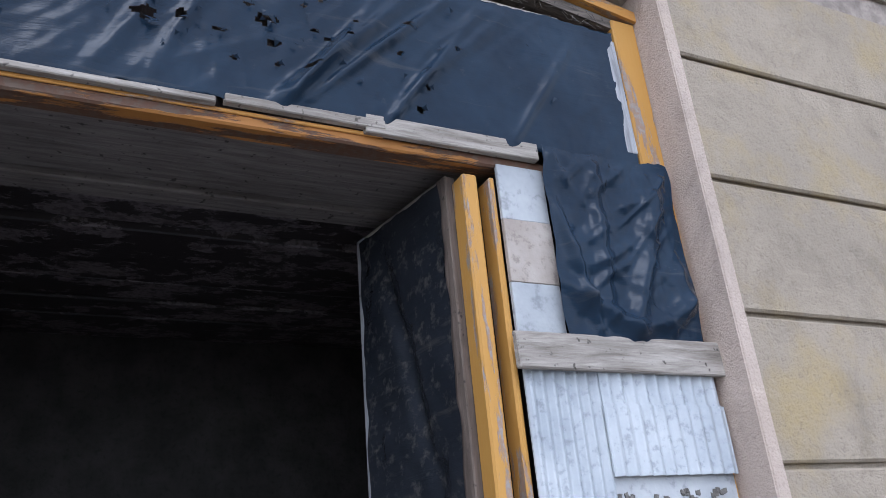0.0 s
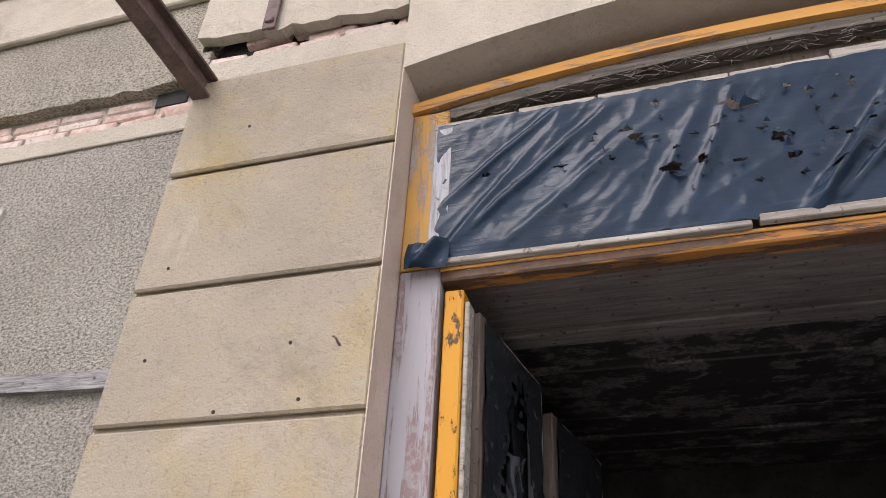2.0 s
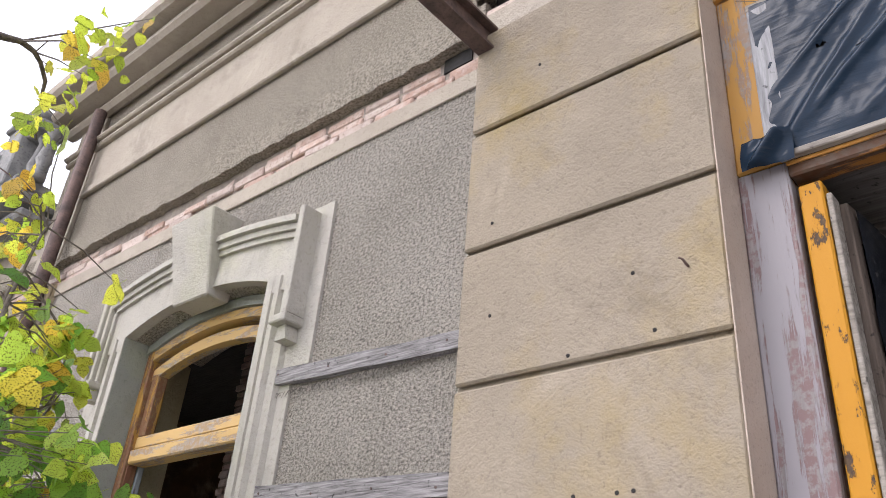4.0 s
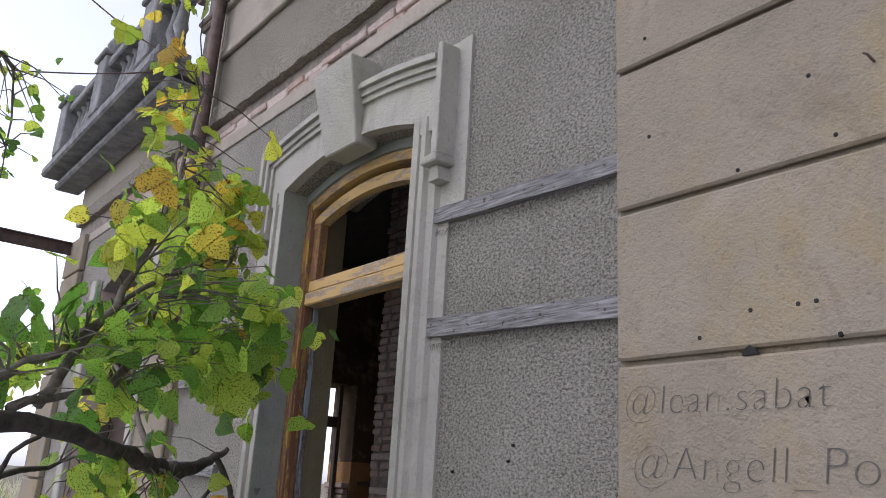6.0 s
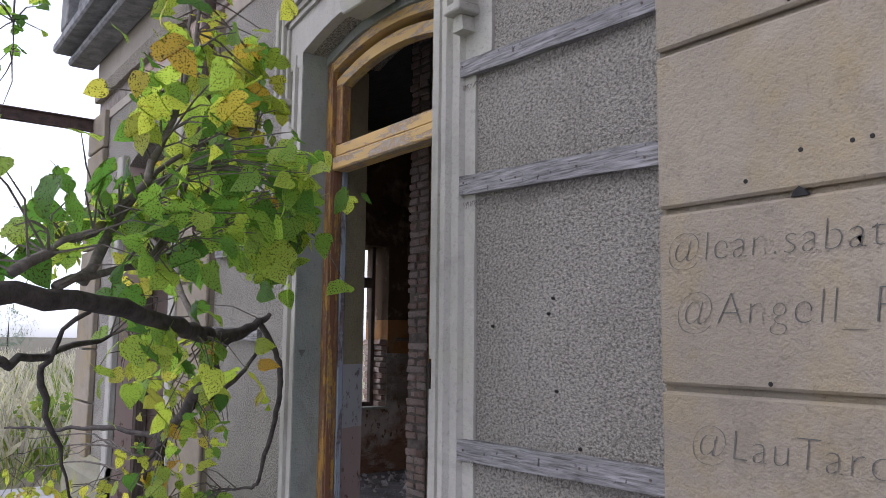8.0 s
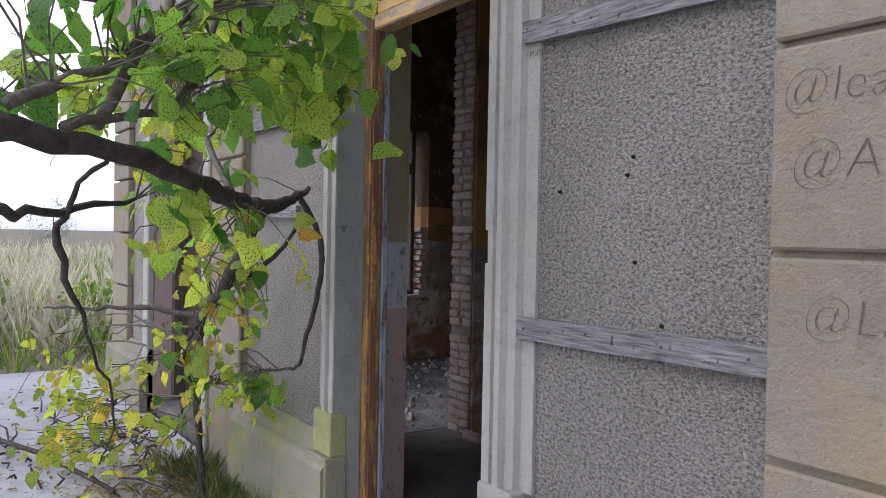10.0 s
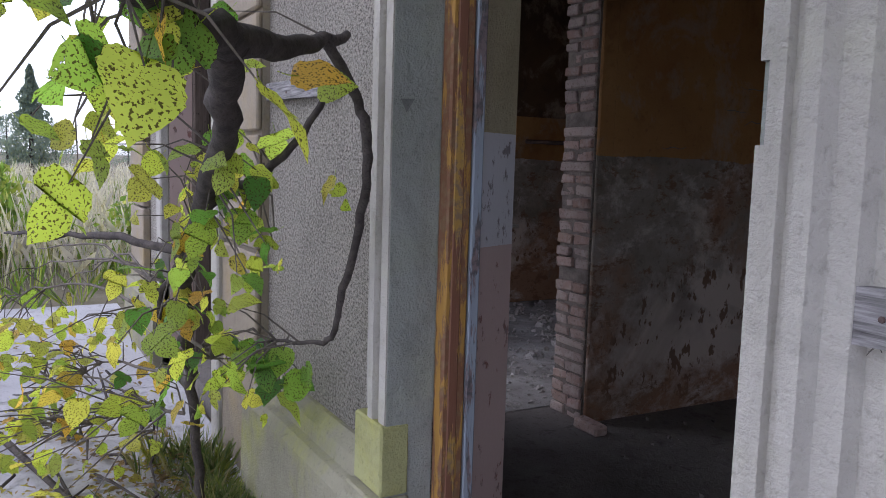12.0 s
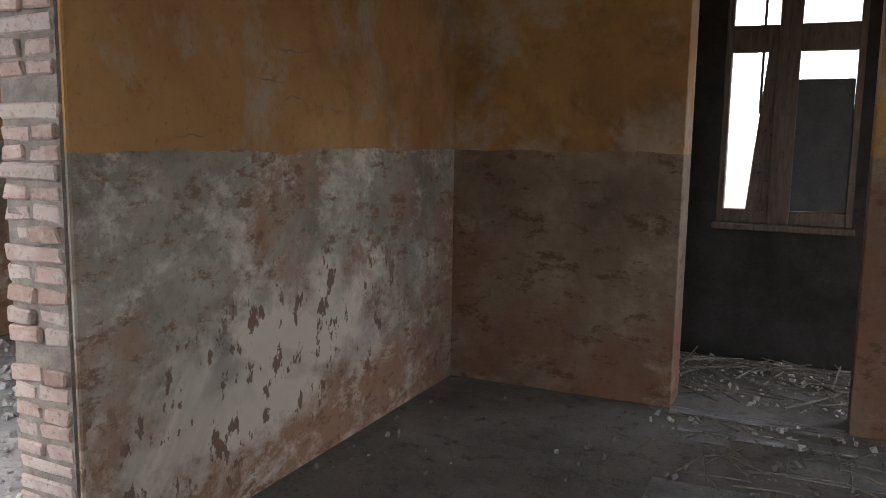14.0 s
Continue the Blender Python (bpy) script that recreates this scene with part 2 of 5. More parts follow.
def m_leaf(name, stops, spots=0.45):
    m, b, v = start(name, 0.5)
    info = m.node_tree.nodes.new("ShaderNodeObjectInfo")
    isl = m.node_tree.nodes.new("ShaderNodeNewGeometry")
    rnd = math_node(m, "FRACT", math_node(m, "ADD", info.outputs["Random"], isl.outputs["Random Per Island"]))
    base = ramp(m, rnd, stops)
    vor = noise_tex(m, v, 210, 2, 0.5)
    patch = noise_tex(m, v, 16, 3, 0.6)
    dots = math_node(m, "MULTIPLY", ramp(m, vor, [(0.395, grey(1)), (0.435, grey(0))]), ramp(m, patch, [(0.5 - spots * 0.28, grey(0)), (0.60 - spots * 0.28, grey(1))]))
    base = mix(m, ramp(m, noise_tex(m, v, 8, 4, 0.6), [(0.5, grey(0)), (0.7, grey(0.45))]), base, (0.36, 0.33, 0.03))
    col = mix(m, math_node(m, "MULTIPLY", dots, 0.92), base, (0.045, 0.035, 0.012))
    finish(m, b, col, noise_tex(m, v, 30, 3, 0.6), 0.3, 0.003)
    out = m.node_tree.nodes["Material Output"]
    tr = node(m, "ShaderNodeBsdfTranslucent", Color=mix(m, 1.0, col, (2.05, 2.05, 1.4), "MULTIPLY"))
    ms = m.node_tree.nodes.new("ShaderNodeMixShader")
    ms.inputs[0].default_value = 0.58
    m.node_tree.links.new(b.outputs[0], ms.inputs[1])
    m.node_tree.links.new(tr.outputs[0], ms.inputs[2])
    if spots > 0.3:
        eaten = ramp(m, vor, [(0.34, grey(1)), (0.36, grey(0))])
        hole = m.node_tree.nodes.new("ShaderNodeMixShader")
        m.node_tree.links.new(math_node(m, "MULTIPLY", eaten, ramp(m, patch, [(0.55, grey(0)), (0.62, grey(1))])), hole.inputs[0])
        m.node_tree.links.new(ms.outputs[0], hole.inputs[1])
        clear = m.node_tree.nodes.new("ShaderNodeBsdfTransparent")
        m.node_tree.links.new(clear.outputs[0], hole.inputs[2])
        ms = hole
    m.node_tree.links.new(ms.outputs[0], out.inputs[0])
    return m


def m_plain(name, lo, hi, scale=6, rough=0.8, metal=0.0, bump=0.3):
    m, b, v = start(name, rough, metal)
    n = noise_tex(m, v, scale, 5, 0.65)
    f = noise_tex(m, v, scale * 8, 4, 0.65)
    col = mix(m, ramp(m, n, [(0.35, grey(0)), (0.65, grey(1))]), lo, hi)
    col = mix(m, ramp(m, f, [(0.32, grey(0.45)), (0.45, grey(0))]), col, tuple(c * 0.45 for c in lo))
    return finish(m, b, col, math_node(m, "ADD", n, f), bump, 0.006)


STUCCO = m_stucco("roughcast_stucco", (0.35, 0.315, 0.265), (0.45, 0.41, 0.35), (0.57, 0.525, 0.455))
STUCCO_UP = m_stucco("tan_roughcast", (0.35, 0.305, 0.24), (0.44, 0.39, 0.31), (0.55, 0.49, 0.40))
PIER = m_plaster("sand_plaster", (0.235, 0.198, 0.15), (0.34, 0.285, 0.215), (0.33, 0.25, 0.115), 0.8, 60)
TRIM = m_plaster("cast_trim", (0.38, 0.355, 0.31), (0.48, 0.455, 0.40), (0.40, 0.41, 0.22), 0.3)
REVEAL = m_plaster("grey_reveal", (0.25, 0.26, 0.235), (0.33, 0.34, 0.305), (0.33, 0.36, 0.22), 0.4)
SMOOTH = m_plaster("smooth_pinkish_plaster", (0.40, 0.32, 0.26), (0.50, 0.41, 0.34), (0.36, 0.28, 0.2), 0.25, 90)
MOSSY = m_plaster("mossy_plinth", (0.19, 0.175, 0.125), (0.32, 0.30, 0.215), (0.33, 0.33, 0.09), 0.95)
UPPER = m_plaster("upper_band", (0.33, 0.285, 0.23), (0.44, 0.39, 0.32), (0.33, 0.29, 0.22), 0.35)
LICHEN = m_plaster("lichen_crusted_plaster", (0.27, 0.27, 0.13), (0.38, 0.375, 0.17), (0.40, 0.38, 0.09), 0.9)
BACKING = m_plain("mortar", (0.17, 0.14, 0.12), (0.30, 0.26, 0.22), 14, 0.95)
YELLOW = m_peeled("yellow_paint", (0.40, 0.21, 0.045), (0.25, 0.17, 0.12), (0.32, 0.28, 0.25), 0.66)
LINTEL_DARK = m_peeled("darkened_yellow_rail", (0.30, 0.13, 0.03), (0.09, 0.045, 0.025), (0.12, 0.08, 0.055), 0.40, (1.2, 9, 9))
YELLOW_ARCH = m_peeled("orange_yellow_arch", (0.45, 0.22, 0.05), (0.24, 0.13, 0.06), (0.30, 0.22, 0.16), 0.66, (1.2, 9, 9))
SHADED_PEEL = m_peeled("shaded_peeling_ceiling", (0.016, 0.013, 0.013), (0.10, 0.085, 0.085), (0.06, 0.05, 0.05), 0.58, (3.0, 5, 5))
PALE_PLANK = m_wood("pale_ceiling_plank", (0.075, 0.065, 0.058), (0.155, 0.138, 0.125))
BROWN_STRIPE = m_peeled("brown_stripe", (0.19, 0.085, 0.05), (0.40, 0.24, 0.06), (0.30, 0.2, 0.12), 0.6)
FRAME2 = m_peeled("brown_yellow_frame", (0.40, 0.22, 0.05), (0.20, 0.095, 0.05), (0.28, 0.17, 0.09), 0.42, (12, 12, 2.4))
FRAME2_H = m_peeled("faded_yellow_rail", (0.52, 0.34, 0.13), (0.33, 0.22, 0.12), (0.42, 0.36, 0.3), 0.52, (1.5, 9, 9))
POST = m_peeled("stripped_post", (0.27, 0.25, 0.26), (0.19, 0.125, 0.12), (0.30, 0.27, 0.26), 0.52, (15, 15, 0.9))
BRIGHT_YELLOW = m_peeled("bright_yellow_paint", (0.44, 0.20, 0.010), (0.05, 0.03, 0.02), (0.12, 0.07, 0.03), 0.80, (14, 14, 6))
BLUE_STRIP = m_peeled("blue_grey_paint", (0.27, 0.30, 0.34), (0.20, 0.15, 0.15), (0.13, 0.12, 0.12), 0.6)
BATTEN = m_wood("silvered_batten", (0.05, 0.045, 0.043), (0.31, 0.295, 0.29), (1.6, 26, 26))
BOARD = m_wood("weathered_board", (0.13, 0.11, 0.09), (0.33, 0.30, 0.26))
DIRTY_BOARD = m_wood("grimy_board", (0.035, 0.03, 0.027), (0.16, 0.135, 0.11))
BOARD_V = m_wood("weathered_strip", (0.15, 0.15, 0.155), (0.36, 0.36, 0.365), (12, 12, 1))
PLANK = m_wood("dark_plank", (0.02, 0.018, 0.017), (0.07, 0.065, 0.06))
NEAR_BLACK = m_plain("near_black_plaster", (0.012, 0.011, 0.010), (0.03, 0.027, 0.025), 5)
DARKWOOD = m_wood("dark_door_wood", (0.06, 0.045, 0.035), (0.13, 0.10, 0.08), (10, 10, 1))
PLASTIC = m_plastic(lo=(0.008, 0.016, 0.029), hi=(0.014, 0.027, 0.046), dust=0.14)
DUSTY_FILM = m_plastic("dusty_black_film", (0.013, 0.015, 0.019), (0.022, 0.024, 0.029), 0.42)
FIBRE = m_plain("pale_fibre_cement", (0.27, 0.285, 0.295), (0.40, 0.41, 0.41), 3, 0.85)
STAINED = m_plain("beige_stained_sheet", (0.26, 0.22, 0.185), (0.36, 0.32, 0.28), 5, 0.85)
CORRUGATED = m_plain("pale_corrugated_sheet", (0.30, 0.325, 0.345), (0.43, 0.45, 0.46), 4, 0.7)
IRON = m_plain("rusty_iron", (0.075, 0.055, 0.05), (0.15, 0.10, 0.085), 12, 0.7, 0.3)
BRICK = m_brick()
INSIDE = m_interior("flaking_limewash", (0.28, 0.135, 0.05), (0.42, 0.23, 0.088), (0.20, 0.172, 0.135), (0.37, 0.33, 0.275), (0.30, 0.165, 0.098), (0.60, 0.52, 0.44), 0.55)
SHADED_WASH = m_interior("shaded_limewash", (0.07, 0.045, 0.028), (0.12, 0.075, 0.04), (0.07, 0.055, 0.048), (0.12, 0.10, 0.085), (0.10, 0.06, 0.045), (0.2, 0.17, 0.15), 0.60)
INSIDE_BROWN = m_interior("brown_limewash", (0.27, 0.135, 0.045), (0.36, 0.195, 0.06), (0.125, 0.085, 0.058), (0.20, 0.145, 0.10), (0.14, 0.068, 0.038), (0.23, 0.175, 0.13), 0.58)
JAMB_OCHRE = m_plaster("ochre_jamb", (0.38, 0.33, 0.2), (0.47, 0.42, 0.28), (0.30, 0.24, 0.12), 0.4)
JAMB_BLUE = m_peeled("pale_blue_limewash", (0.54, 0.535, 0.545), (0.25, 0.23, 0.23), (0.3, 0.27, 0.26), 0.74, (9, 9, 5), 0.95)
JAMB_PINK = m_peeled("pink_limewash", (0.47, 0.36, 0.32), (0.25, 0.13, 0.11), (0.3, 0.22, 0.2), 0.78, (9, 9, 5), 0.95)
PAVE = m_ground("dusty_concrete", (0.40, 0.39, 0.395), (0.50, 0.49, 0.495), (0.26, 0.25, 0.24))
SOIL = m_ground("dry_soil", (0.16, 0.14, 0.09), (0.24, 0.21, 0.15), (0.09, 0.09, 0.04))
FLOOR = m_ground("dirty_cement_floor", (0.085, 0.075, 0.066), (0.21, 0.19, 0.17), (0.05, 0.042, 0.036))
DUST = m_ground("plaster_dust", (0.22, 0.205, 0.19), (0.44, 0.42, 0.40), (0.12, 0.11, 0.10), 2.0)
PALE_FLOOR = m_ground("pale_floor_cement", (0.13, 0.125, 0.118), (0.30, 0.295, 0.285), (0.06, 0.052, 0.045), 2.6)
RUBBLE = m_plain("rubble", (0.28, 0.255, 0.235), (0.50, 0.47, 0.44), 20, 0.95)
BARK = m_plain("bark", (0.045, 0.037, 0.034), (0.10, 0.085, 0.075), 22, 0.95, 0, 0.7)
TWIG = m_plain("twig_bark", (0.10, 0.085, 0.07), (0.19, 0.165, 0.14), 30, 0.95)
LEAF = m_leaf("broad_leaf", [(0.0, (0.06, 0.15, 0.03)), (0.35, (0.13, 0.26, 0.045)), (0.7, (0.26, 0.39, 0.065)), (1.0, (0.43, 0.49, 0.09))], 0.6)
LEAF_YELLOW = m_leaf("yellowing_leaf", [(0.0, (0.20, 0.30, 0.045)), (0.5, (0.36, 0.42, 0.06)), (0.85, (0.46, 0.44, 0.08)), (1.0, (0.47, 0.28, 0.05))], 1.0)
DEADLEAF = m_leaf("fallen_leaf", [(0.0, (0.10, 0.07, 0.05)), (0.6, (0.22, 0.15, 0.09)), (1.0, (0.30, 0.27, 0.05))], 0.2)
WEED = m_leaf("weed_green", [(0.0, (0.10, 0.17, 0.04)), (0.7, (0.18, 0.27, 0.06)), (1.0, (0.33, 0.33, 0.12))], 0.0)
WEED_DRY = m_leaf("wall_foot_weed", [(0.0, (0.07, 0.11, 0.04)), (0.6, (0.15, 0.19, 0.075)), (1.0, (0.30, 0.27, 0.19))], 0.0)
STRAW = m_leaf("dry_weed", [(0.0, (0.37, 0.35, 0.40)), (0.6, (0.49, 0.47, 0.52)), (1.0, (0.58, 0.56, 0.60))], 0.0)
# Haze of the distance is put into this pale bluish green.
HAZED_GREEN = m_leaf("hazed_tree_green", [(0.0, (0.11, 0.15, 0.155)), (1.0, (0.19, 0.23, 0.235))], 0.0)
STONE = m_plain("weathered_grey_stone", (0.15, 0.15, 0.15), (0.29, 0.285, 0.275), 7, 0.9)
DULL_GREY = m_plain("dull_dark_grey", (0.13, 0.13, 0.12), (0.18, 0.18, 0.165), 30, 0.95)
INK = m_plain("dark_scribble", (0.09, 0.085, 0.075), (0.15, 0.14, 0.125), 40, 0.9)
DARK_PANEL = m_plain("dark_panel", (0.02, 0.02, 0.022), (0.045, 0.045, 0.045), 6, 0.5)
DIRT_WEB = m_plain("cobweb_and_straw", (0.09, 0.08, 0.07), (0.18, 0.16, 0.14), 40, 0.95)


# ---- mesh helpers ----
def part(name, bm, material, parent=None, label="", smooth=False):
    me = bpy.data.meshes.new(name)
    bm.to_mesh(me)
    bm.free()
    me.materials.append(material)
    if smooth:
        for p in me.polygons:
            p.use_smooth = True
    ob = new(name, me)
    if parent is not None:
        ob.parent = parent
    return tagged(ob, label)


def thing(name, label, category, group=""):
    return tagged(new(name), label, category, group)


def add_box(bm, x0, x1, y0, y1, z0, z1, bevel=0.0, wobble=0.0):
    g = bmesh.ops.create_cube(bm, size=1, matrix=Matrix.Translation(((x0 + x1) / 2, (y0 + y1) / 2, (z0 + z1) / 2)) @ Matrix.Diagonal((x1 - x0, y1 - y0, z1 - z0, 1)))
    if wobble:
        for v in g["verts"]:
            v.co += Vector([random.uniform(-wobble, wobble) for _ in range(3)])
    if bevel:
        es = list({e for v in g["verts"] for e in v.link_edges})
        bmesh.ops.bevel(bm, geom=es, offset=bevel, segments=1, affect="EDGES")


def boxed(name, dims, material, parent=None, label="", bevel=0.004, wobble=0.0):
    bm = bmesh.new()
    add_box(bm, *dims, bevel, wobble)
    return part(name, bm, material, parent, label)


def add_prism(bm, poly, lo, hi, axis="y"):
    """A polygon drawn out along y (points x, z) or along z (points x, y)."""
    n = len(poly)
    put = (lambda p, d: (p[0], d, p[1])) if axis == "y" else (lambda p, d: (p[0], p[1], d))
    a = [bm.verts.new(put(p, lo)) for p in poly]
    b = [bm.verts.new(put(p, hi)) for p in poly]
    fs = [bm.faces.new(a), bm.faces.new(b[::-1])]
    for i in range(n):
        fs.append(bm.faces.new((a[i], b[i], b[(i + 1) % n], a[(i + 1) % n])))
    bmesh.ops.recalc_face_normals(bm, faces=fs)


def prism(name, poly, lo, hi, material, parent=None, label="", axis="y"):
    bm = bmesh.new()
    add_prism(bm, poly, lo, hi, axis)
    return part(name, bm, material, parent, label)


def add_tube(bm, pts, radii, seg=8):
    pts = [Vector(p) for p in pts]
    rings = []
    for i, p in enumerate(pts):
        d = (pts[min(i + 1, len(pts) - 1)] - pts[max(i - 1, 0)]).normalized()
        u = d.orthogonal().normalized()
        if i and u.dot(last) < 0.2:
            u = (last - d * last.dot(d)).normalized()
        last = u
        w = d.cross(u)
        rings.append([bm.verts.new(p + (u * math.cos(k * 2 * math.pi / seg) + w * math.sin(k * 2 * math.pi / seg)) * radii[i]) for k in range(seg)])
    for a, b in zip(rings, rings[1:]):
        for k in range(seg):
            bm.faces.new((a[k], a[(k + 1) % seg], b[(k + 1) % seg], b[k]))
    bm.faces.new(rings[0][::-1])
    bm.faces.new(rings[-1])


def bent(pts, radii, steps=4, wob=0.012):
    """A smooth, slightly crooked line through the points, with its radii."""
    P = [Vector(p) for p in pts]
    out, rad = [], []
    for i in range(len(P) - 1):
        a, b, c, d = P[max(i - 1, 0)], P[i], P[i + 1], P[min(i + 2, len(P) - 1)]
        for k in range(steps):
            t = k / steps
            q = 0.5 * ((2 * b) + (c - a) * t + (2 * a - 5 * b + 4 * c - d) * t * t + (3 * b - a - 3 * c + d) * t ** 3)
            out.append(q + Vector([random.uniform(-wob, wob) for _ in range(3)]) * (1 if k else 0.3))
            rad.append((radii[i] * (1 - t) + radii[i + 1] * t) * random.uniform(0.9, 1.1))
    return out + [P[-1]], rad + [radii[-1]]


def arc(x0, x1, spring, rise, n=16):
    c, h = (x0 + x1) / 2, (x1 - x0) / 2
    return [(x0 + (x1 - x0) * i / n, spring + rise * (1 - ((x0 + (x1 - x0) * i / n - c) / h) ** 2)) for i in range(n + 1)]


def struct(ob, label=""):
    return tagged(ob, label, kind="structure")


# ---- ground and distance ----
def sheet(name, x0, x1, y0, y1, z, nx, ny, amp, material, scale=1.0):
    bm = bmesh.new()
    bmesh.ops.create_grid(bm, x_segments=nx, y_segments=ny, size=0.5)
    for v in bm.verts:
        v.co.x, v.co.y = x0 + (v.co.x + 0.5) * (x1 - x0), y0 + (v.co.y + 0.5) * (y1 - y0)
        v.co.z = z + amp * noise.noise(Vector((v.co.x * scale, v.co.y * scale, 0)))
    return struct(part(name, bm, material, smooth=True))


sheet("ground", -900, 900, -900, 900, -0.16, 60, 60, 0.0, SOIL)
PAVEMENT = struct(new("pavement"))
for i in range(9):
    for j in range(4):
        a, b = -8.3 + i * 1.5, -6.0 + j * 1.5
        boxed("slab", (a + 0.004, a + 1.496, b + 0.004, b + 1.496 if j < 3 else -0.02, -0.2, -0.1 + random.uniform(-0.004, 0.004)), PAVE, PAVEMENT, bevel=0.006)

# ---- facade ----
OPEN_A = (0.888, 3.475)
DOOR = (-2.286, -1.105)
DC = sum(DOOR) / 2
T0, T1 = 0.0, 0.42
WALL = struct(new("wall_facade"))
bm = bmesh.new()
add_box(bm, -1.105, 0.0, T0, 0.204, -0.15, 3.69)
add_box(bm, -0.96, 0.0, 0.204, 0.44, -0.15, 3.69)
part("panel", bm, STUCCO, WALL)
bm = bmesh.new()
add_box(bm, -3.56, -2.30, T0, 0.204, -0.15, 3.69)
add_box(bm, -3.56, -2.425, 0.204, 0.40, -0.15, 3.69)
part("panel", bm, STUCCO, WALL)
prism("panel", arc(*DOOR, 3.02, 0.10) + [(-1.105, 3.69), (-2.286, 3.69)], T0 + 0.002, T1, STUCCO, WALL)
boxed("panel", (-2.30, -2.286, T0 + 0.003, T1, 3.02, 3.69), STUCCO, WALL, bevel=0)
boxed("pier_core", (0.0, OPEN_A[0], T0 - 0.03, T1, -0.15, 3.80), PIER, WALL, bevel=0)
boxed("pier_core", (OPEN_A[1], 5.6, T0 - 0.03, T1, -0.15, 3.80), PIER, WALL, bevel=0)
prism("arch_header", arc(*OPEN_A, 3.65, 0.15, 24) + [(OPEN_A[1], 4.02), (OPEN_A[0], 4.02)], -0.055, T1, UPPER, WALL)
boxed("pier_core", (-4.25, -3.56, T0 - 0.03, T1, -0.15, 3.69), PIER, WALL, bevel=0)
boxed("panel", (-7.1, -5.75, T0, T1, -0.15, 3.69), STUCCO, WALL, bevel=0)
prism("panel", arc(-5.75, -4.25, 3.0, 0.12) + [(-4.25, 3.69), (-5.75, 3.69)], T0, T1, STUCCO, WALL)
boxed("channel_back", (-7.1, 0.0, 0.035, T1, 3.69, 3.88), BACKING, WALL, bevel=0)
# Back of the broken gap: the recess's shade is put into a near-black colour.
boxed("channel_back", (0.0, 0.888, 0.045, T1, 3.80, 4.13), NEAR_BLACK, WALL, bevel=0)
boxed("channel_back", (3.475, 5.6, 0.02, T1, 3.80, 4.02), BACKING, WALL, bevel=0)
boxed("fascia", (0.0, 0.888, -0.035, 0.02, 3.80, 3.925), UPPER, WALL)
boxed("upper_wall", (-4.05, 5.6, 0.0, T1, 4.13, 6.2), STUCCO_UP, WALL, bevel=0)
for x0, x1 in ((-4.05, -0.07), (0.888, 5.6)):
    boxed("upper_wall", (x0, x1, 0.001, T1, 4.02, 4.13), STUCCO_UP, WALL, bevel=0)
boxed("wing_wall", (-7.1, -4.05, 0.0, T1, 4.02, 4.40), UPPER, WALL, bevel=0)
boxed("block_return", (-4.05, -3.7, T1, 5.8, 4.1, 6.2), STUCCO_UP, WALL, bevel=0)
boxed("corner_strip", (-4.05, -3.66, -0.03, 0.0, 3.9, 5.12), UPPER, WALL)
# the broken lower edge of the upper render, hanging over the brick channel
top = [(-7.1 + i * 0.05, 3.878 + 0.016 * noise.noise(Vector((i * 0.8, 0, 0))) + random.uniform(-0.012, 0.012)) for i in range(143)]
prism("ragged_edge", top + [(0.0, 4.02), (-7.1, 4.02)], -0.022, 0.30, STUCCO_UP, WALL)
top = [(-0.07 + i * 0.05, 4.075 - 0.004 * i + 0.03 * noise.noise(Vector((i * 0.6, 4, 0))) + random.uniform(-0.014, 0.014)) for i in range(20)]
prism("pilaster", top + [(0.88, 4.40), (-0.07, 4.40)], -0.05, 0.0, UPPER, WALL)
boxed("smooth_strip", (-7.1, 0.0, -0.012, 0.0, 3.60, 3.69), UPPER, WALL)
boxed("ledge", (-4.06, 5.6, -0.035, 0.0, 4.40, 4.46), UPPER, WALL, bevel=0.008)
boxed("smooth_band", (-4.06, 5.6, -0.022, 0.0, 4.46, 4.80), UPPER, WALL)
boxed("moulding", (-4.09, 5.6, -0.06, 0.0, 4.80, 4.84), UPPER, WALL, bevel=0.012)
boxed("moulding", (-4.09, 5.6, -0.085, 0.0, 4.842, 4.88), UPPER, WALL, bevel=0.012)
boxed("cornice", (-4.25, 5.6, -0.10, 0.0, 5.12, 5.20), UPPER, WALL, bevel=0.03)
boxed("cornice", (-4.25, 5.6, -0.24, 0.0, 5.202, 5.30), UPPER, WALL, bevel=0.03)
boxed("cornice", (-4.25, 5.6, -0.34, 0.0, 5.302, 5.44), UPPER, WALL, bevel=0.03)

# rusticated blocks of the piers
JOINTS = [-0.15, 0.41, 0.905, 1.395, 1.882, 2.342, 2.815, 3.312, 3.80]
for x0, x1, y in ((0.0, OPEN_A[0], -0.055), (OPEN_A[1], 5.6, -0.055), (-4.25, -3.56, -0.055), (-7.1, -6.5, -0.055)):
    for z0, z1 in zip(JOINTS, JOINTS[1:]):
        if x1 < 0:
            z1 = min(z1, 3.69)
        bm = bmesh.new()
        add_box(bm, x0, x1, y, -0.03 if x0 > -6 else 0.0, z0 + (0.009 if z0 > 0 else 0), z1 - 0.009, 0.008)
        part("rusticated_block", bm, PIER, WALL)
# reveals of the carriage opening
for x0, x1 in ((OPEN_A[0], OPEN_A[0] + 0.004), (OPEN_A[1] - 0.004, OPEN_A[1])):
    boxed("reveal", (x0, x1, -0.0575, T1, -0.15, 3.66), SMOOTH, WALL, bevel=0)
boxed("pier_margin", (OPEN_A[1], OPEN_A[1] + 0.055, -0.0585, -0.03, -0.15, 3.72), SMOOTH, WALL, bevel=0.006)

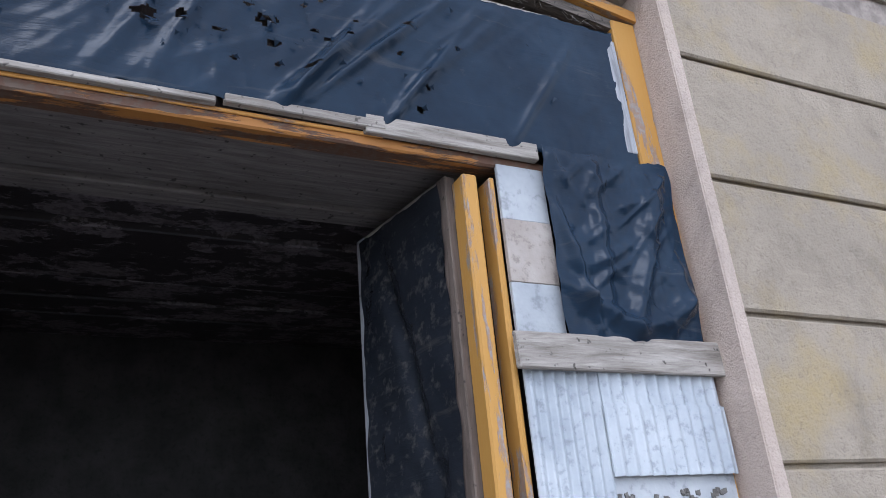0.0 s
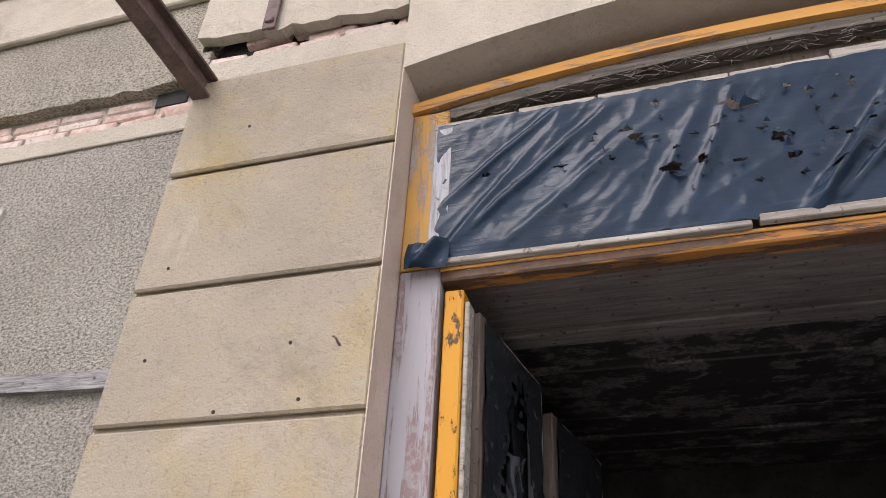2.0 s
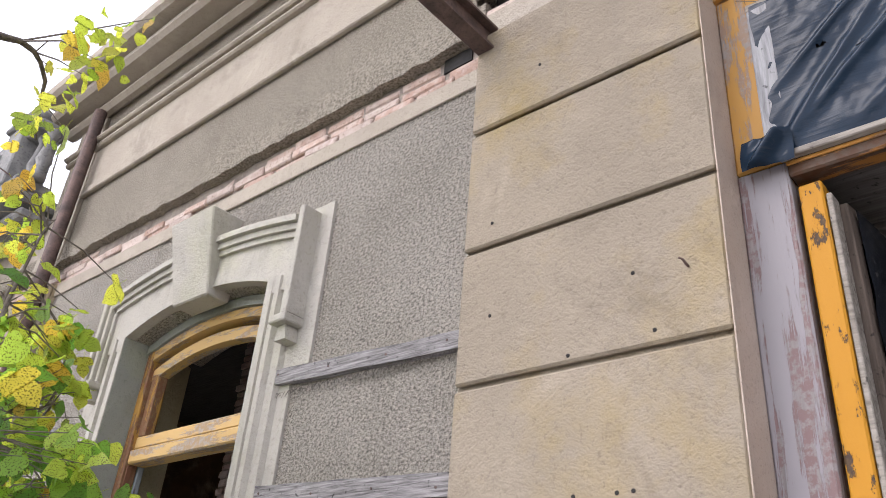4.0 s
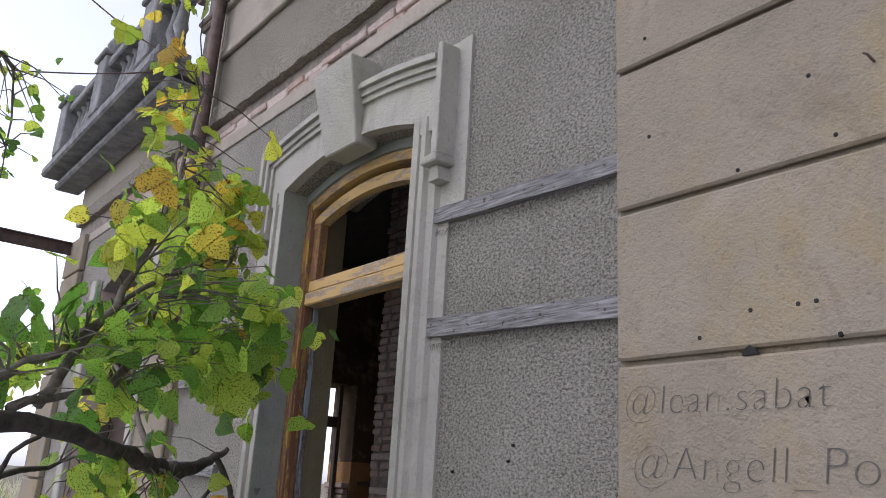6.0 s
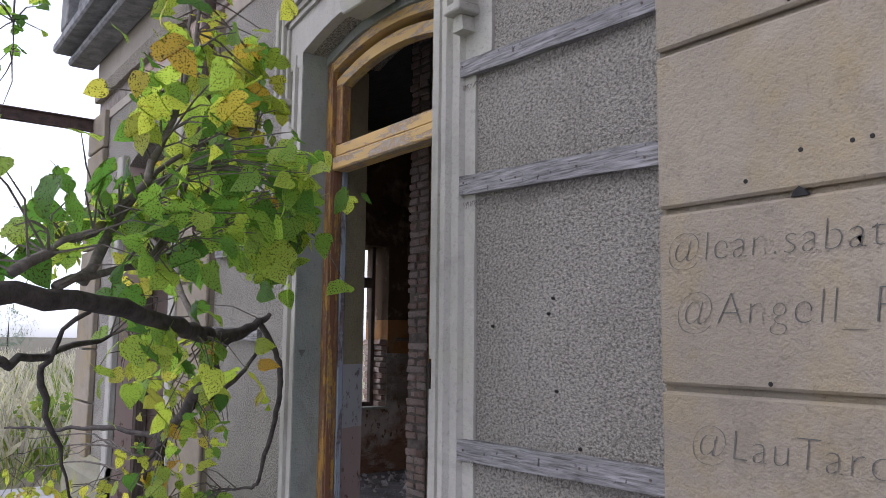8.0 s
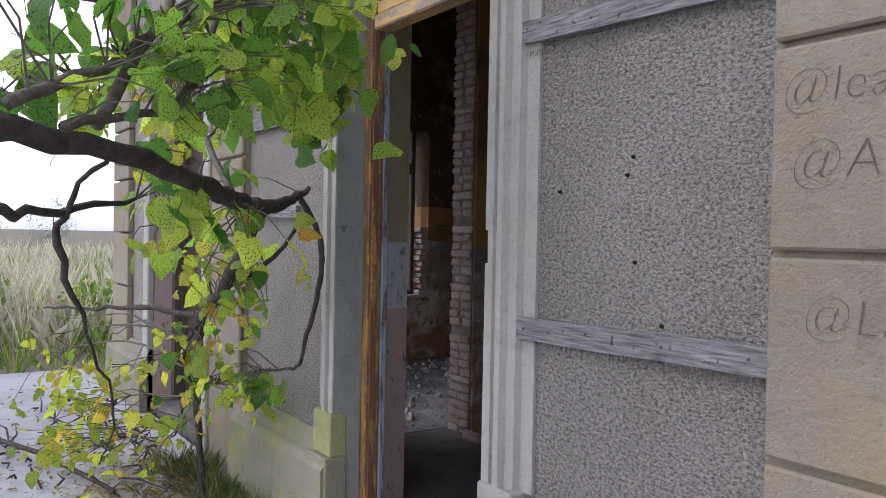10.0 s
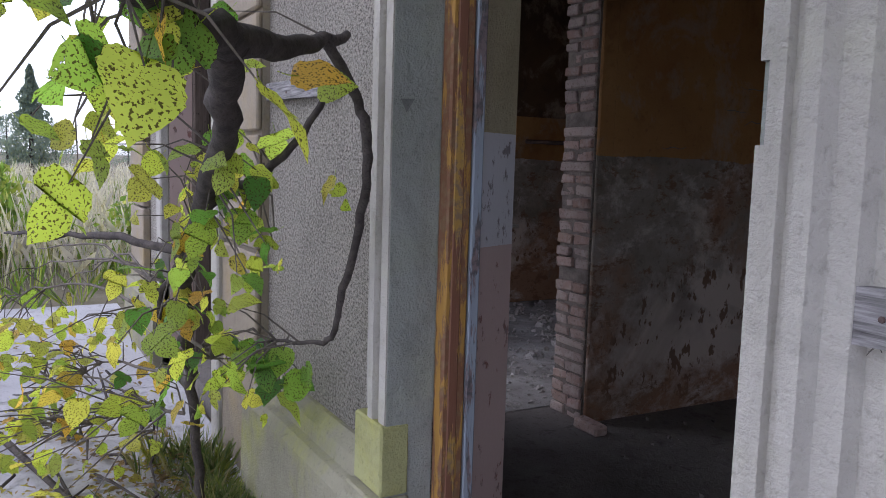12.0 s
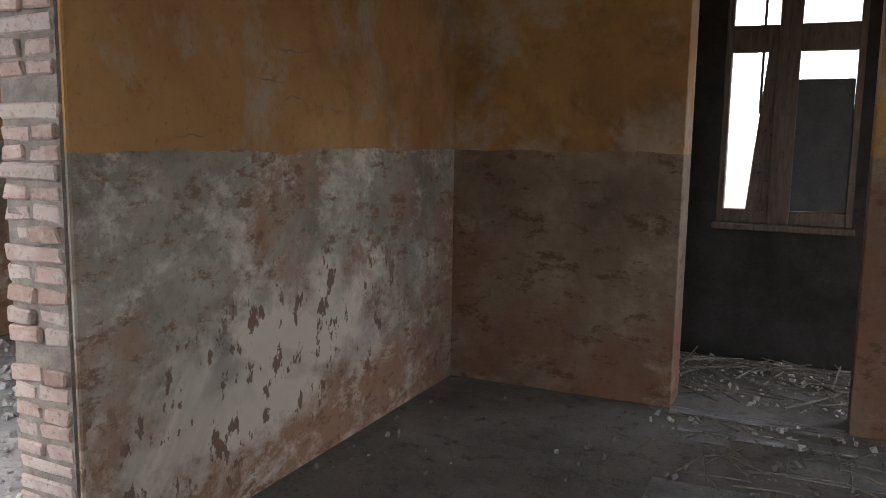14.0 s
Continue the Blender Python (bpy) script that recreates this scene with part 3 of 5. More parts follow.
# plinth
def plinth(x0, x1):
    prof = [(0.0, -0.15), (-0.115, -0.15), (-0.11, 0.30), (-0.085, 0.335), (-0.06, 0.345), (-0.05, 0.40), (-0.015, 0.44), (0.0, 0.44)]
    bm = bmesh.new()
    a = [bm.verts.new((x0, p[0], p[1])) for p in prof]
    b = [bm.verts.new((x1, p[0], p[1])) for p in prof]
    for i in range(len(prof)):
        k = (i + 1) % len(prof)
        bm.faces.new((a[i], a[k], b[k], b[i]))
    bm.faces.new(a), bm.faces.new(b[::-1])
    bmesh.ops.recalc_face_normals(bm, faces=bm.faces)
    return struct(part("plinth", bm, MOSSY), "mossy plaster plinth along the foot of the wall")


plinth(-3.56, -2.286)
plinth(-1.105, 0.0)
plinth(-7.1, -5.75)

# bricks laid bare in the channel
# A near-black plate stands for the shade inside a broken hole.
tagged(boxed("hole_shade_plate", (-0.25, -0.10, 0.026, 0.034, 3.80, 3.872), NEAR_BLACK, bevel=0), "near-black plate painting the shade of a broken hole in the brick channel", "hole")
for row in range(3):
    x = -5.6 + (row % 2) * 0.12
    while x < -0.05:
        w = random.uniform(0.20, 0.25)
        if random.random() > 0.04:
            bm = bmesh.new()
            y = 0.006 + row * 0.010 + random.uniform(-0.006, 0.012)
            if row == 2 and -0.29 < x < -0.05:
                bm.free()
                break
            add_box(bm, x, min(x + w, -0.01), y, 0.06, 3.695 + row * 0.058, 3.695 + row * 0.058 + random.uniform(0.044, 0.052), 0.007, 0.005)
            part("brick", bm, BRICK, WALL)
        x += w + random.uniform(0.01, 0.02)
for row, z in enumerate((3.932, 3.99, 4.048)):
    x = -0.05 + row * 0.09
    while x < 0.84:
        w = random.uniform(0.13, 0.22)
        bm = bmesh.new()
        y = random.uniform(-0.022, 0.0) if row == 0 else random.uniform(-0.006, 0.028)
        add_box(bm, x, min(x + w, 0.87), y, 0.06, z, z + random.uniform(0.042, 0.052), 0.008, 0.006)
        if random.random() < (0.95, 0.6, 0.75)[row]:
            part("brick", bm, BRICK, WALL)
        else:
            bm.free()
        x += w + random.uniform(0.008, 0.03)

# ---- door surround ----
SURROUND = struct(new("door_surround"))
prof = [(-1.105, 0.112), (-1.105, -0.055), (-1.063, -0.055), (-1.058, -0.043), (-1.040, -0.043), (-1.034, -0.062), (-1.005, -0.062), (-0.992, -0.040), (-0.955, -0.034), (-0.945, -0.012), (-0.882, -0.012), (-0.882, 0.004), (-1.09, 0.004), (-1.09, 0.112)]
mirror = [(2 * DC - x, y) for x, y in prof][::-1]
prism("jamb_moulding", prof, 0.565, 1.33, TRIM, SURROUND, axis="z")
prism("jamb_moulding", [(-1.097, 0.112), (-1.097, -0.045), (-1.09, -0.055)] + prof[2:-2] + [(-1.08, 0.004), (-1.08, 0.112)], 1.33, 1.445, TRIM, SURROUND, axis="z")
prism("jamb_moulding", prof, 1.445, 3.02, TRIM, SURROUND, axis="z")
prism("jamb_moulding", mirror, 0.565, 3.02, TRIM, SURROUND, axis="z")
prism("jamb_lining", [(-2.30, 0.094), (-2.30, -0.05), (-2.2835, -0.05), (-2.2835, 0.094)], -0.1, 3.02, REVEAL, SURROUND, axis="z")
for z0, z1, e in ((-0.1, 1.33, -0.05), (1.33, 1.445, -0.042), (1.445, 3.02, -0.05)):
    prism("jamb_lining", [(-1.1075, 0.094), (-1.1075, e), (-1.09, e), (-1.09, 0.094)], z0, z1, REVEAL, SURROUND, axis="z")
for s in (0, 1):
    xs = [(-1.112, -0.925), (2 * DC + 0.925, 2 * DC + 1.112)][s]
    boxed("base_block", (xs[0], xs[1], -0.068, 0.02, 0.36, 0.565), LICHEN if s else TRIM, SURROUND, bevel=0.006)
    boxed("base_foot", (min(xs) - 0.01, max(xs) + 0.008, -0.095, 0.02, -0.15, 0.358), MOSSY, SURROUND, bevel=0.006)
lower = arc(DOOR[0], DOOR[1], 3.02, 0.10)
face = [(-2.44, 2.95), (-2.286, 2.95)] + lower + [(-1.105, 2.95), (-0.95, 2.95), (-0.95, 3.27)] + arc(-2.44, -0.95, 3.24, 0.10)[::-1]
prism("header_face", [p for i, p in enumerate(face) if i == 0 or p != face[i - 1]], -0.053, 0.003, TRIM, SURROUND)
prism("back_plate", [(-2.61, 2.60), (-2.46, 2.60), (-2.46, 3.2), (-0.93, 3.2), (-0.93, 2.60), (-0.785, 2.60), (-0.785, 3.34), (-2.61, 3.34)], -0.014, 0.002, TRIM, SURROUND)
for k, (dz, dy, h) in enumerate(((0.0, -0.105, 0.03), (-0.034, -0.085, 0.03), (-0.066, -0.07, 0.028))):
    for side in (0, 1):
        a = arc(-2.47, -0.92, 3.275 + dz, 0.085, 24)
        a = [p for p in a if (p[0] > DC + 0.12 if side else p[0] < DC - 0.12)]
        prism("hood_moulding", a + [(x, z - h) for x, z in a[::-1]], dy, -0.01, TRIM, SURROUND)
for sx in (1, -1):
    fx = lambda x: x if sx > 0 else 2 * DC - x
    for w0, w1, dy in ((-0.955, -0.93, -0.07), (-0.928, -0.90, -0.09), (-0.898, -0.865, -0.107)):
        a, b = sorted((fx(w0), fx(w1)))
        boxed("ear_moulding", (a, b, dy, -0.008, 2.80, 3.305 - (0.0 if w0 > -0.9 else 0.02)), TRIM, SURROUND, bevel=0.004)
    a, b = sorted((fx(-0.965), fx(-0.86)))
    boxed("ear_foot", (a, b, -0.112, -0.008, 2.765, 2.80), TRIM, SURROUND, bevel=0.005)
    m0 = fx(-0.915)
    prism("drop", [(m0 - 0.022, 2.763), (m0 + 0.022, 2.763), (m0 + 0.034, 2.70), (m0 - 0.034, 2.70)], -0.075, -0.01, TRIM, SURROUND)
bm = bmesh.new()
k = [bm.verts.new(v) for v in ((DC - 0.145, -0.075, 3.07), (DC + 0.145, -0.075, 3.07), (DC + 0.145, 0.05, 3.07), (DC - 0.145, 0.05, 3.07), (DC - 0.185, -0.17, 3.50), (DC + 0.185, -0.17, 3.50), (DC + 0.185, 0.01, 3.50), (DC - 0.185, 0.01, 3.50))]
for q in ((0, 1, 2, 3), (4, 7, 6, 5), (0, 4, 5, 1), (1, 5, 6, 2), (2, 6, 7, 3), (3, 7, 4, 0)):
    bm.faces.new([k[i] for i in q])
bmesh.ops.bevel(bm, geom=bm.edges[:], offset=0.007, segments=1, affect="EDGES")
part("keystone", bm, TRIM, SURROUND)
fill = arc(-2.2835, -1.1075, 3.018, 0.098)
prism("soffit_fillet", fill + [(x, z - 0.05) for x, z in fill[::-1]], 0.085, 0.2, REVEAL, SURROUND)
# inner jambs behind the frame: ochre, pale blue and pink coats
for sx in (1, -1):
    fx = lambda x: x if sx > 0 else 2 * DC - x
    for z0, z1, mt in ((0.0, 1.053, JAMB_PINK), (1.053, 1.385, JAMB_BLUE), (1.385, 3.02, JAMB_OCHRE)):
        prism("inner_jamb", [(fx(-2.28), 0.205), (fx(-2.375), 0.405), (fx(-2.425), 0.405), (fx(-2.425), 0.3), (fx(-2.32), 0.205)], z0, z1, mt, SURROUND, axis="z")

# ---- timber frame of the doorway ----
FR = thing("door_frame", "brown and yellow flaking timber door frame with an arched fanlight, door missing", "door frame")
for x0, x1 in ((-2.2835, -2.232), (-1.159, -1.1075)):
    boxed("post", (x0, x1, 0.094, 0.168, -0.02, 3.0), FRAME2, FR, bevel=0.006)
    s = 1 if x0 < -2 else -1
    boxed("brown_stripe", (x0 + 0.012, x1 + 0.003, 0.112, 0.143, -0.02, 2.39) if s > 0 else (x0 - 0.003, x1 - 0.012, 0.112, 0.143, -0.02, 2.39), BROWN_STRIPE, FR, "flaking brown painted stripe", bevel=0.003)
    boxed("post_bead", (x0 if s > 0 else x0 - 0.004, x1 + 0.004 if s > 0 else x1, 0.170, 0.203, -0.02, 3.0), BLUE_STRIP, FR, bevel=0.004)
boxed("transom_rail", (-2.232, -1.159, 0.105, 0.20, 2.395, 2.465), FRAME2_H, FR, bevel=0.008)
boxed("sash_rail", (-2.225, -1.165, 0.118, 0.18, 2.468, 2.53), FRAME2_H, FR, bevel=0.006)
for x0, x1 in ((-2.232, -2.17), (-1.22, -1.159)):
    boxed("sash_stile", (x0, x1, 0.122, 0.18, 2.532, 2.86), FRAME2, FR, bevel=0.006)
o = arc(-2.2835, -1.1075, 2.965, 0.098)
prism("head", o + [(x, z - 0.05) for x, z in o[::-1]], 0.10, 0.20, FRAME2_H, FR)
o = arc(-2.232, -1.159, 2.885, 0.095)
prism("sash_head", o + [(x, z - 0.06) for x, z in o[::-1]], 0.122, 0.18, FRAME2_H, FR)

# ---- battens on the stucco ----
def batten(x0, x1, z0l, z0r, h, y=-0.032, group="battens on the stucco"):
    bm = bmesh.new()
    n = 8
    poly = [(x0 + (x1 - x0) * i / n, z0l + (z0r - z0l) * i / n + random.uniform(-0.002, 0.002)) for i in range(n + 1)]
    add_prism(bm, poly + [(x, z + h + random.uniform(-0.002, 0.002)) for x, z in poly[::-1]], y, 0.002)
    ob = tagged(part("batten", bm, BATTEN), "silvered weathered wooden batten nailed across the rough stucco", "batten", group)
    for t in (0.06, 0.36, 0.66, 0.94):
        nb = bmesh.new()
        x, z = x0 + (x1 - x0) * t, z0l + (z0r - z0l) * t + h * random.uniform(0.35, 0.65)
        add_tube(nb, [(x, y + 0.001, z), (x, y - 0.003, z)], [0.005, 0.004], 7)
        part("nail", nb, IRON, ob, "rusty nail head")
    return ob


batten(-1.0, -0.002, 2.535, 2.492, 0.062)
batten(-0.985, -0.002, 2.072, 2.028, 0.072)
batten(-0.975, -0.002, 1.080, 1.095, 0.074)
batten(-3.5, -2.80, 2.57, 2.555, 0.062)
batten(-3.5, -2.80, 2.02, 2.005, 0.066)
batten(-3.5, -2.80, 1.52, 1.50, 0.066)
vb = boxed("batten", (-1.035, -0.99, -0.034, 0.002, 2.045, 2.53), POST, bevel=0.003)
tagged(vb, "stripped upright wooden batten beside the door surround", "batten")
bm = bmesh.new()
for z, n in ((2.50, 160), (2.04, 150), (1.085, 120)):
    for i in range(n):
        x = random.uniform(-0.97, -0.02)
        add_tube(bm, [(x, -0.02, z), (x + random.uniform(-0.02, 0.02), -0.022, z - random.uniform(0.008, 0.028))], [0.0012, 0.0006], 3)
for i in range(300):
    x = random.uniform(0.98, 3.3)
    z = 3.455 + 0.09 * (1 - ((x - 2.18) / 1.29) ** 2)
    p = Vector((x, random.uniform(0.05, 0.09), z + random.uniform(-0.03, 0.03)))
    add_tube(bm, [p, p + Vector((random.uniform(-0.06, 0.06), random.uniform(-0.02, 0.01), random.uniform(-0.03, 0.03)))], [0.0012, 0.0008], 3)
tagged(part("cobweb_and_straw", bm, DIRT_WEB), "dusty cobwebs and straw caught under the wood", "cobweb", kind="stuff")

# ---- boarded carriage opening ----
EF = thing("entrance_frame", "flaking yellow timber frame of the wide arched entrance", "door frame")
boxed("left_post", (0.892, 1.03, 0.075, 0.16, 2.86, 3.53), YELLOW, EF, bevel=0.006)
boxed("left_post_stripped", (0.892, 1.03, 0.077, 0.16, -0.1, 2.858), POST, EF, "grey stripped lower post with flecks of yellow paint", bevel=0.006)
boxed("right_post", (3.365, 3.471, 0.075, 0.16, -0.1, 3.53), YELLOW, EF, bevel=0.006)
o = arc(0.892, 3.471, 3.575, 0.115, 24)
prism("arch_head", o + [(x, z - 0.045) for x, z in o[::-1]], 0.06, 0.16, YELLOW_ARCH, EF)
o = arc(0.95, 3.41, 3.528, 0.112, 24)
prism("arch_bead", o + [(x, z - 0.045) for x, z in o[::-1]], 0.085, 0.16, DIRTY_BOARD, EF)
# The underside's dark look is put into the whole lintel's colour.
boxed("lintel", (1.03, 3.365, 0.075, 0.15, 2.806, 2.845), LINTEL_DARK, EF, "flaking yellow lintel coloured with the dark look of its underside", bevel=0.006)
boxed("lintel_edge", (1.03, 2.42, 0.068, 0.075, 2.838, 2.85), YELLOW_ARCH, EF, "thin chipped yellow edge", bevel=0.002)
boxed("dark_board", (1.03, 3.365, 0.16, 0.18, 2.845, 3.62), DARKWOOD, EF, bevel=0)
x = 0.985
for w, z, t in ((0.30, 3.418, 0.03), (0.27, 3.425, 0.03), (0.42, 3.43, 0.024), (0.30, 3.432, 0.022), (0.46, 3.425, 0.05), (0.38, 3.42, 0.026)):
    boxed("top_batten", (x, x + w - 0.008, 0.055, 0.075, z, z + t), BOARD, EF, bevel=0.003, wobble=0.003)
    x += w
for x0, x1, z0, z1 in ((1.02, 1.95, 2.848, 2.868), (1.97, 2.42, 2.853, 2.882), (2.36, 2.93, 2.838, 2.895)):
    boxed("lower_batten", (x0, x1, 0.045, 0.07, z0, z1), BOARD, EF, bevel=0.003, wobble=0.003)
boxed("side_batten", (0.99, 1.055, 0.05, 0.074, 2.90, 3.42), BOARD_V, EF, bevel=0.003, wobble=0.003)
boxed("side_batten", (3.29, 3.335, 0.05, 0.074, 2.93, 3.40), BOARD_V, EF, bevel=0.003, wobble=0.003)
boxed("yellow_leaf_edge", (1.045, 1.105, 0.085, 0.15, -0.05, 2.775), BRIGHT_YELLOW, EF, "bright chipped yellow door stile", bevel=0.005)
boxed("grey_strip", (1.107, 1.122, 0.095, 0.155, -0.05, 2.735), BOARD, EF, bevel=0.003)
boxed("right_stile", (2.672, 2.722, 0.085, 0.16, -0.05, 2.775), YELLOW, EF, bevel=0.006)
boxed("right_stile_edge", (2.762, 2.783, 0.085, 0.16, -0.05, 2.775), YELLOW, EF, bevel=0.006)


# fold families: direction, closeness, height
CREASES = [(0.72, 7.5, 1.0), (0.88, 13.0, 0.6), (2.3, 9.0, 0.4), (1.45, 15.0, 0.3)]


def plastic(name, x0, x1, z0, z1, y, nx, nz, amp, folds, holes, label, parent=None, flaps=(), material=None):
    bm = bmesh.new()
    vs = {}
    for i in range(nx + 1):
        for j in range(nz + 1):
            u, w = i / nx, j / nz
            p = Vector((x0 + (x1 - x0) * u, 0, z0 + (z1 - z0) * w))
            d = amp * (0.6 * noise.noise(p * 4.0) + 0.25 * noise.noise(p * 11.0) + 0.12 * noise.noise(p * 26.0))
            for fx, fz, ang, wd, h in folds:
                q = (p.x - fx) * math.sin(ang) - (p.z - fz) * math.cos(ang)
                along = (p.x - fx) * math.cos(ang) + (p.z - fz) * math.sin(ang)
                d += h * math.exp(-(q / wd) ** 2) * math.exp(-(along / 0.32) ** 2)
            for ang, sc, am in CREASES:
                q = Vector((p.x * math.sin(ang) - p.z * math.cos(ang), 0.28 * (p.x * math.cos(ang) + p.z * math.sin(ang)), ang)) * sc
                d += 0.95 * amp * am * max(0.0, 1 - 3.2 * abs(noise.noise(q)) - 0.2) * (0.35 + 0.9 * max(0, noise.noise(p * 2.6 + Vector((3, ang, 5)))))
            edge = min(u, 1 - u, w, 1 - w)
            dx, dz = (0, 0) if edge > 0.001 else (0.014 * noise.noise(p * 9), 0.014 * noise.noise(p * 9 + Vector((5, 0, 0))) + 0.006 * noise.noise(p * 31))
            vs[i, j] = bm.verts.new((p.x + dx, y - d * min(1, edge * 9 + 0.25), p.z + dz))
    for i in range(nx):
        for j in range(nz):
            cx, cz = x0 + (x1 - x0) * (i + 0.5) / nx, z0 + (z1 - z0) * (j + 0.5) / nz
            if any(((cx - hx) / rx) ** 2 + ((cz - hz) / rz) ** 2 < 1.3 + 1.5 * noise.noise(Vector((cx * 45, cz * 45, 0))) for hx, hz, rx, rz in holes):
                continue
            bm.faces.new((vs[i, j], vs[i + 1, j], vs[i + 1, j + 1], vs[i, j + 1]))
    for fx, fz, r in flaps:
        a = random.uniform(0, 6.28)
        base = Vector((fx, y - amp - 0.002, fz))
        u, w = Vector((math.cos(a), 0, math.sin(a))) * r, Vector((-math.sin(a), 0, math.cos(a))) * r
        lift = Vector((0, -r * random.uniform(0.5, 1.1), 0))
        k = [bm.verts.new(p) for p in (base - u, base + u, base + w * 0.6 + lift * 0.7, base + w * random.uniform(0.9, 1.6) + lift)]
        bm.faces.new((k[0], k[1], k[2]))
        bm.faces.new((k[0], k[2], k[3]))
    ob = part(name, bm, material or PLASTIC, parent, smooth=True)
    return ob if parent else tagged(ob, label, "plastic sheet")


random.seed(5)
HOLE_RANGE = random.Random(12)
FOLDS = [(1.30, 3.13, 0.75, 0.02, 0.03), (1.42, 3.05, 0.7, 0.03, 0.02), (1.22, 3.25, 0.72, 0.015, 0.02), (2.28, 3.08, 0.85, 0.03, 0.05), (2.40, 3.12, 0.8, 0.02, 0.035), (2.55, 3.05, 0.95, 0.02, 0.03),
         (2.20, 2.98, 1.0, 0.02, 0.035), (1.75, 3.1, 1.1, 0.03, 0.018), (1.9, 3.2, 1.2, 0.025, 0.018), (2.7, 3.2, 0.8, 0.03, 0.02), (2.95, 3.05, 1.0, 0.02, 0.02), (1.12, 3.0, 0.9, 0.02, 0.03)]
HOLES = [(1.66, 3.24, 0.022, 0.013), (1.63, 3.275, 0.02, 0.006), (1.985, 3.30, 0.045, 0.013), (1.95, 3.315, 0.03, 0.008), (1.76, 3.09, 0.028, 0.018), (1.85, 3.115, 0.012, 0.014), (2.09, 3.16, 0.028, 0.01), (2.10, 3.08, 0.016, 0.012), (1.95, 3.09, 0.014, 0.008),
         (2.52, 3.25, 0.024, 0.009), (2.24, 3.27, 0.01, 0.008), (1.73, 3.37, 0.014, 0.008), (2.32, 3.15, 0.014, 0.005), (2.54, 2.95, 0.012, 0.009), (1.42, 3.17, 0.018, 0.005), (1.78, 3.17, 0.008, 0.006), (2.18, 3.32, 0.01, 0.012), (2.03, 3.20, 0.014, 0.006), (1.9, 3.23, 0.016, 0.005), (2.3, 3.33, 0.01, 0.006)]
for i in range(26):
    hx, hz, hr = HOLE_RANGE.gauss(2.0, 0.33), HOLE_RANGE.uniform(3.0, 3.38), HOLE_RANGE.uniform(0.006, 0.014)
    HOLES.append((hx, hz, hr, hr * HOLE_RANGE.uniform(0.4, 1.1)))
FLAPS = [(hx + rx * 0.5, hz - rz, max(0.010, (rx + rz) * 0.55)) for hx, hz, rx, rz in HOLES]
FLAPS += [(HOLE_RANGE.gauss(2.05, 0.4), HOLE_RANGE.uniform(2.95, 3.38), HOLE_RANGE.uniform(0.006, 0.013)) for i in range(34)]
FOLDS = [(a, b, c, wd * 0.8, h * 0.62) for a, b, c, wd, h in FOLDS]
plastic("plastic_sheet", 1.0, 3.33, 2.865, 3.435, 0.052, 340, 96, 0.011, FOLDS, HOLES, "torn black plastic film stretched over the fanlight with holes", flaps=FLAPS)
plastic("plastic_sheet", 2.93, 3.43, 2.26, 2.885, 0.04, 100, 124, 0.030, [(3.1, 2.6, 1.5, 0.03, 0.03), (3.25, 2.5, 1.2, 0.03, 0.03), (3.05, 2.36, 2.6, 0.03, 0.03), (3.3, 2.34, 0.5, 0.03, 0.03), (3.0, 2.45, 1.8, 0.02, 0.03)], [], "crumpled black plastic film nailed over a side pane")
plastic("plastic_sheet", 2.95, 3.46, 2.225, 2.285, 0.052, 40, 8, 0.012, [], [], "folded hem of black plastic on a weathered board")
pc = plastic("plastic_sheet", 0.93, 1.06, 2.83, 2.93, 0.035, 16, 12, 0.02, [(1.0, 2.88, 0.9, 0.02, 0.04)], [], "loose knotted corner of black plastic film")
ip = thing("infill_panel", "pale fibre cement infill strip with a beige stained middle", "panel")
boxed("sheet", (2.785, 2.95, 0.07, 0.085, 2.63, 2.815), FIBRE, ip, bevel=0.002)
boxed("sheet", (2.785, 2.95, 0.068, 0.085, 2.43, 2.63), STAINED, ip, "beige stained sheet", bevel=0.002)
boxed("sheet", (2.785, 2.95, 0.07, 0.085, 2.24, 2.43), FIBRE, ip, bevel=0.002)
tagged(boxed("board", (2.755, 3.478, 0.025, 0.05, 2.165, 2.272), BOARD, bevel=0.004, wobble=0.004), "weathered grey board nailed across the side infill", "board")


def corrugated(x0, x1, z0, z1, y, pitch, amp, label):
    n = int((x1 - x0) / pitch * 8)
    bm = bmesh.new()
    pts = [(x0 + (x1 - x0) * i / n, y + amp * math.sin(2 * math.pi * (x0 + (x1 - x0) * i / n) / pitch)) for i in range(n + 1)]
    add_prism(bm, pts + [(px, py + 0.006) for px, py in pts[::-1]], z0, z1, "z")
    return tagged(part("corrugated_sheet", bm, CORRUGATED), label, "corrugated sheet")


corrugated(2.785, 3.03, -0.1, 2.20, 0.062, 0.036, 0.006, "pale narrow corrugated sheet infill below the board")
corrugated(3.022, 3.45, 2.06, 2.185, 0.05, 0.043, 0.006, "broken pale corrugated sheet strip below the board")
corrugated(3.015, 3.455, 1.88, 2.075, 0.042, 0.043, 0.006, "pale overlapping corrugated sheet with a cracked edge")
tagged(boxed("infill_panel", (3.02, 3.45, 0.062, 0.08, -0.1, 1.90), FIBRE, bevel=0.002), "pale stained lower infill panel with dark round prints", "panel")
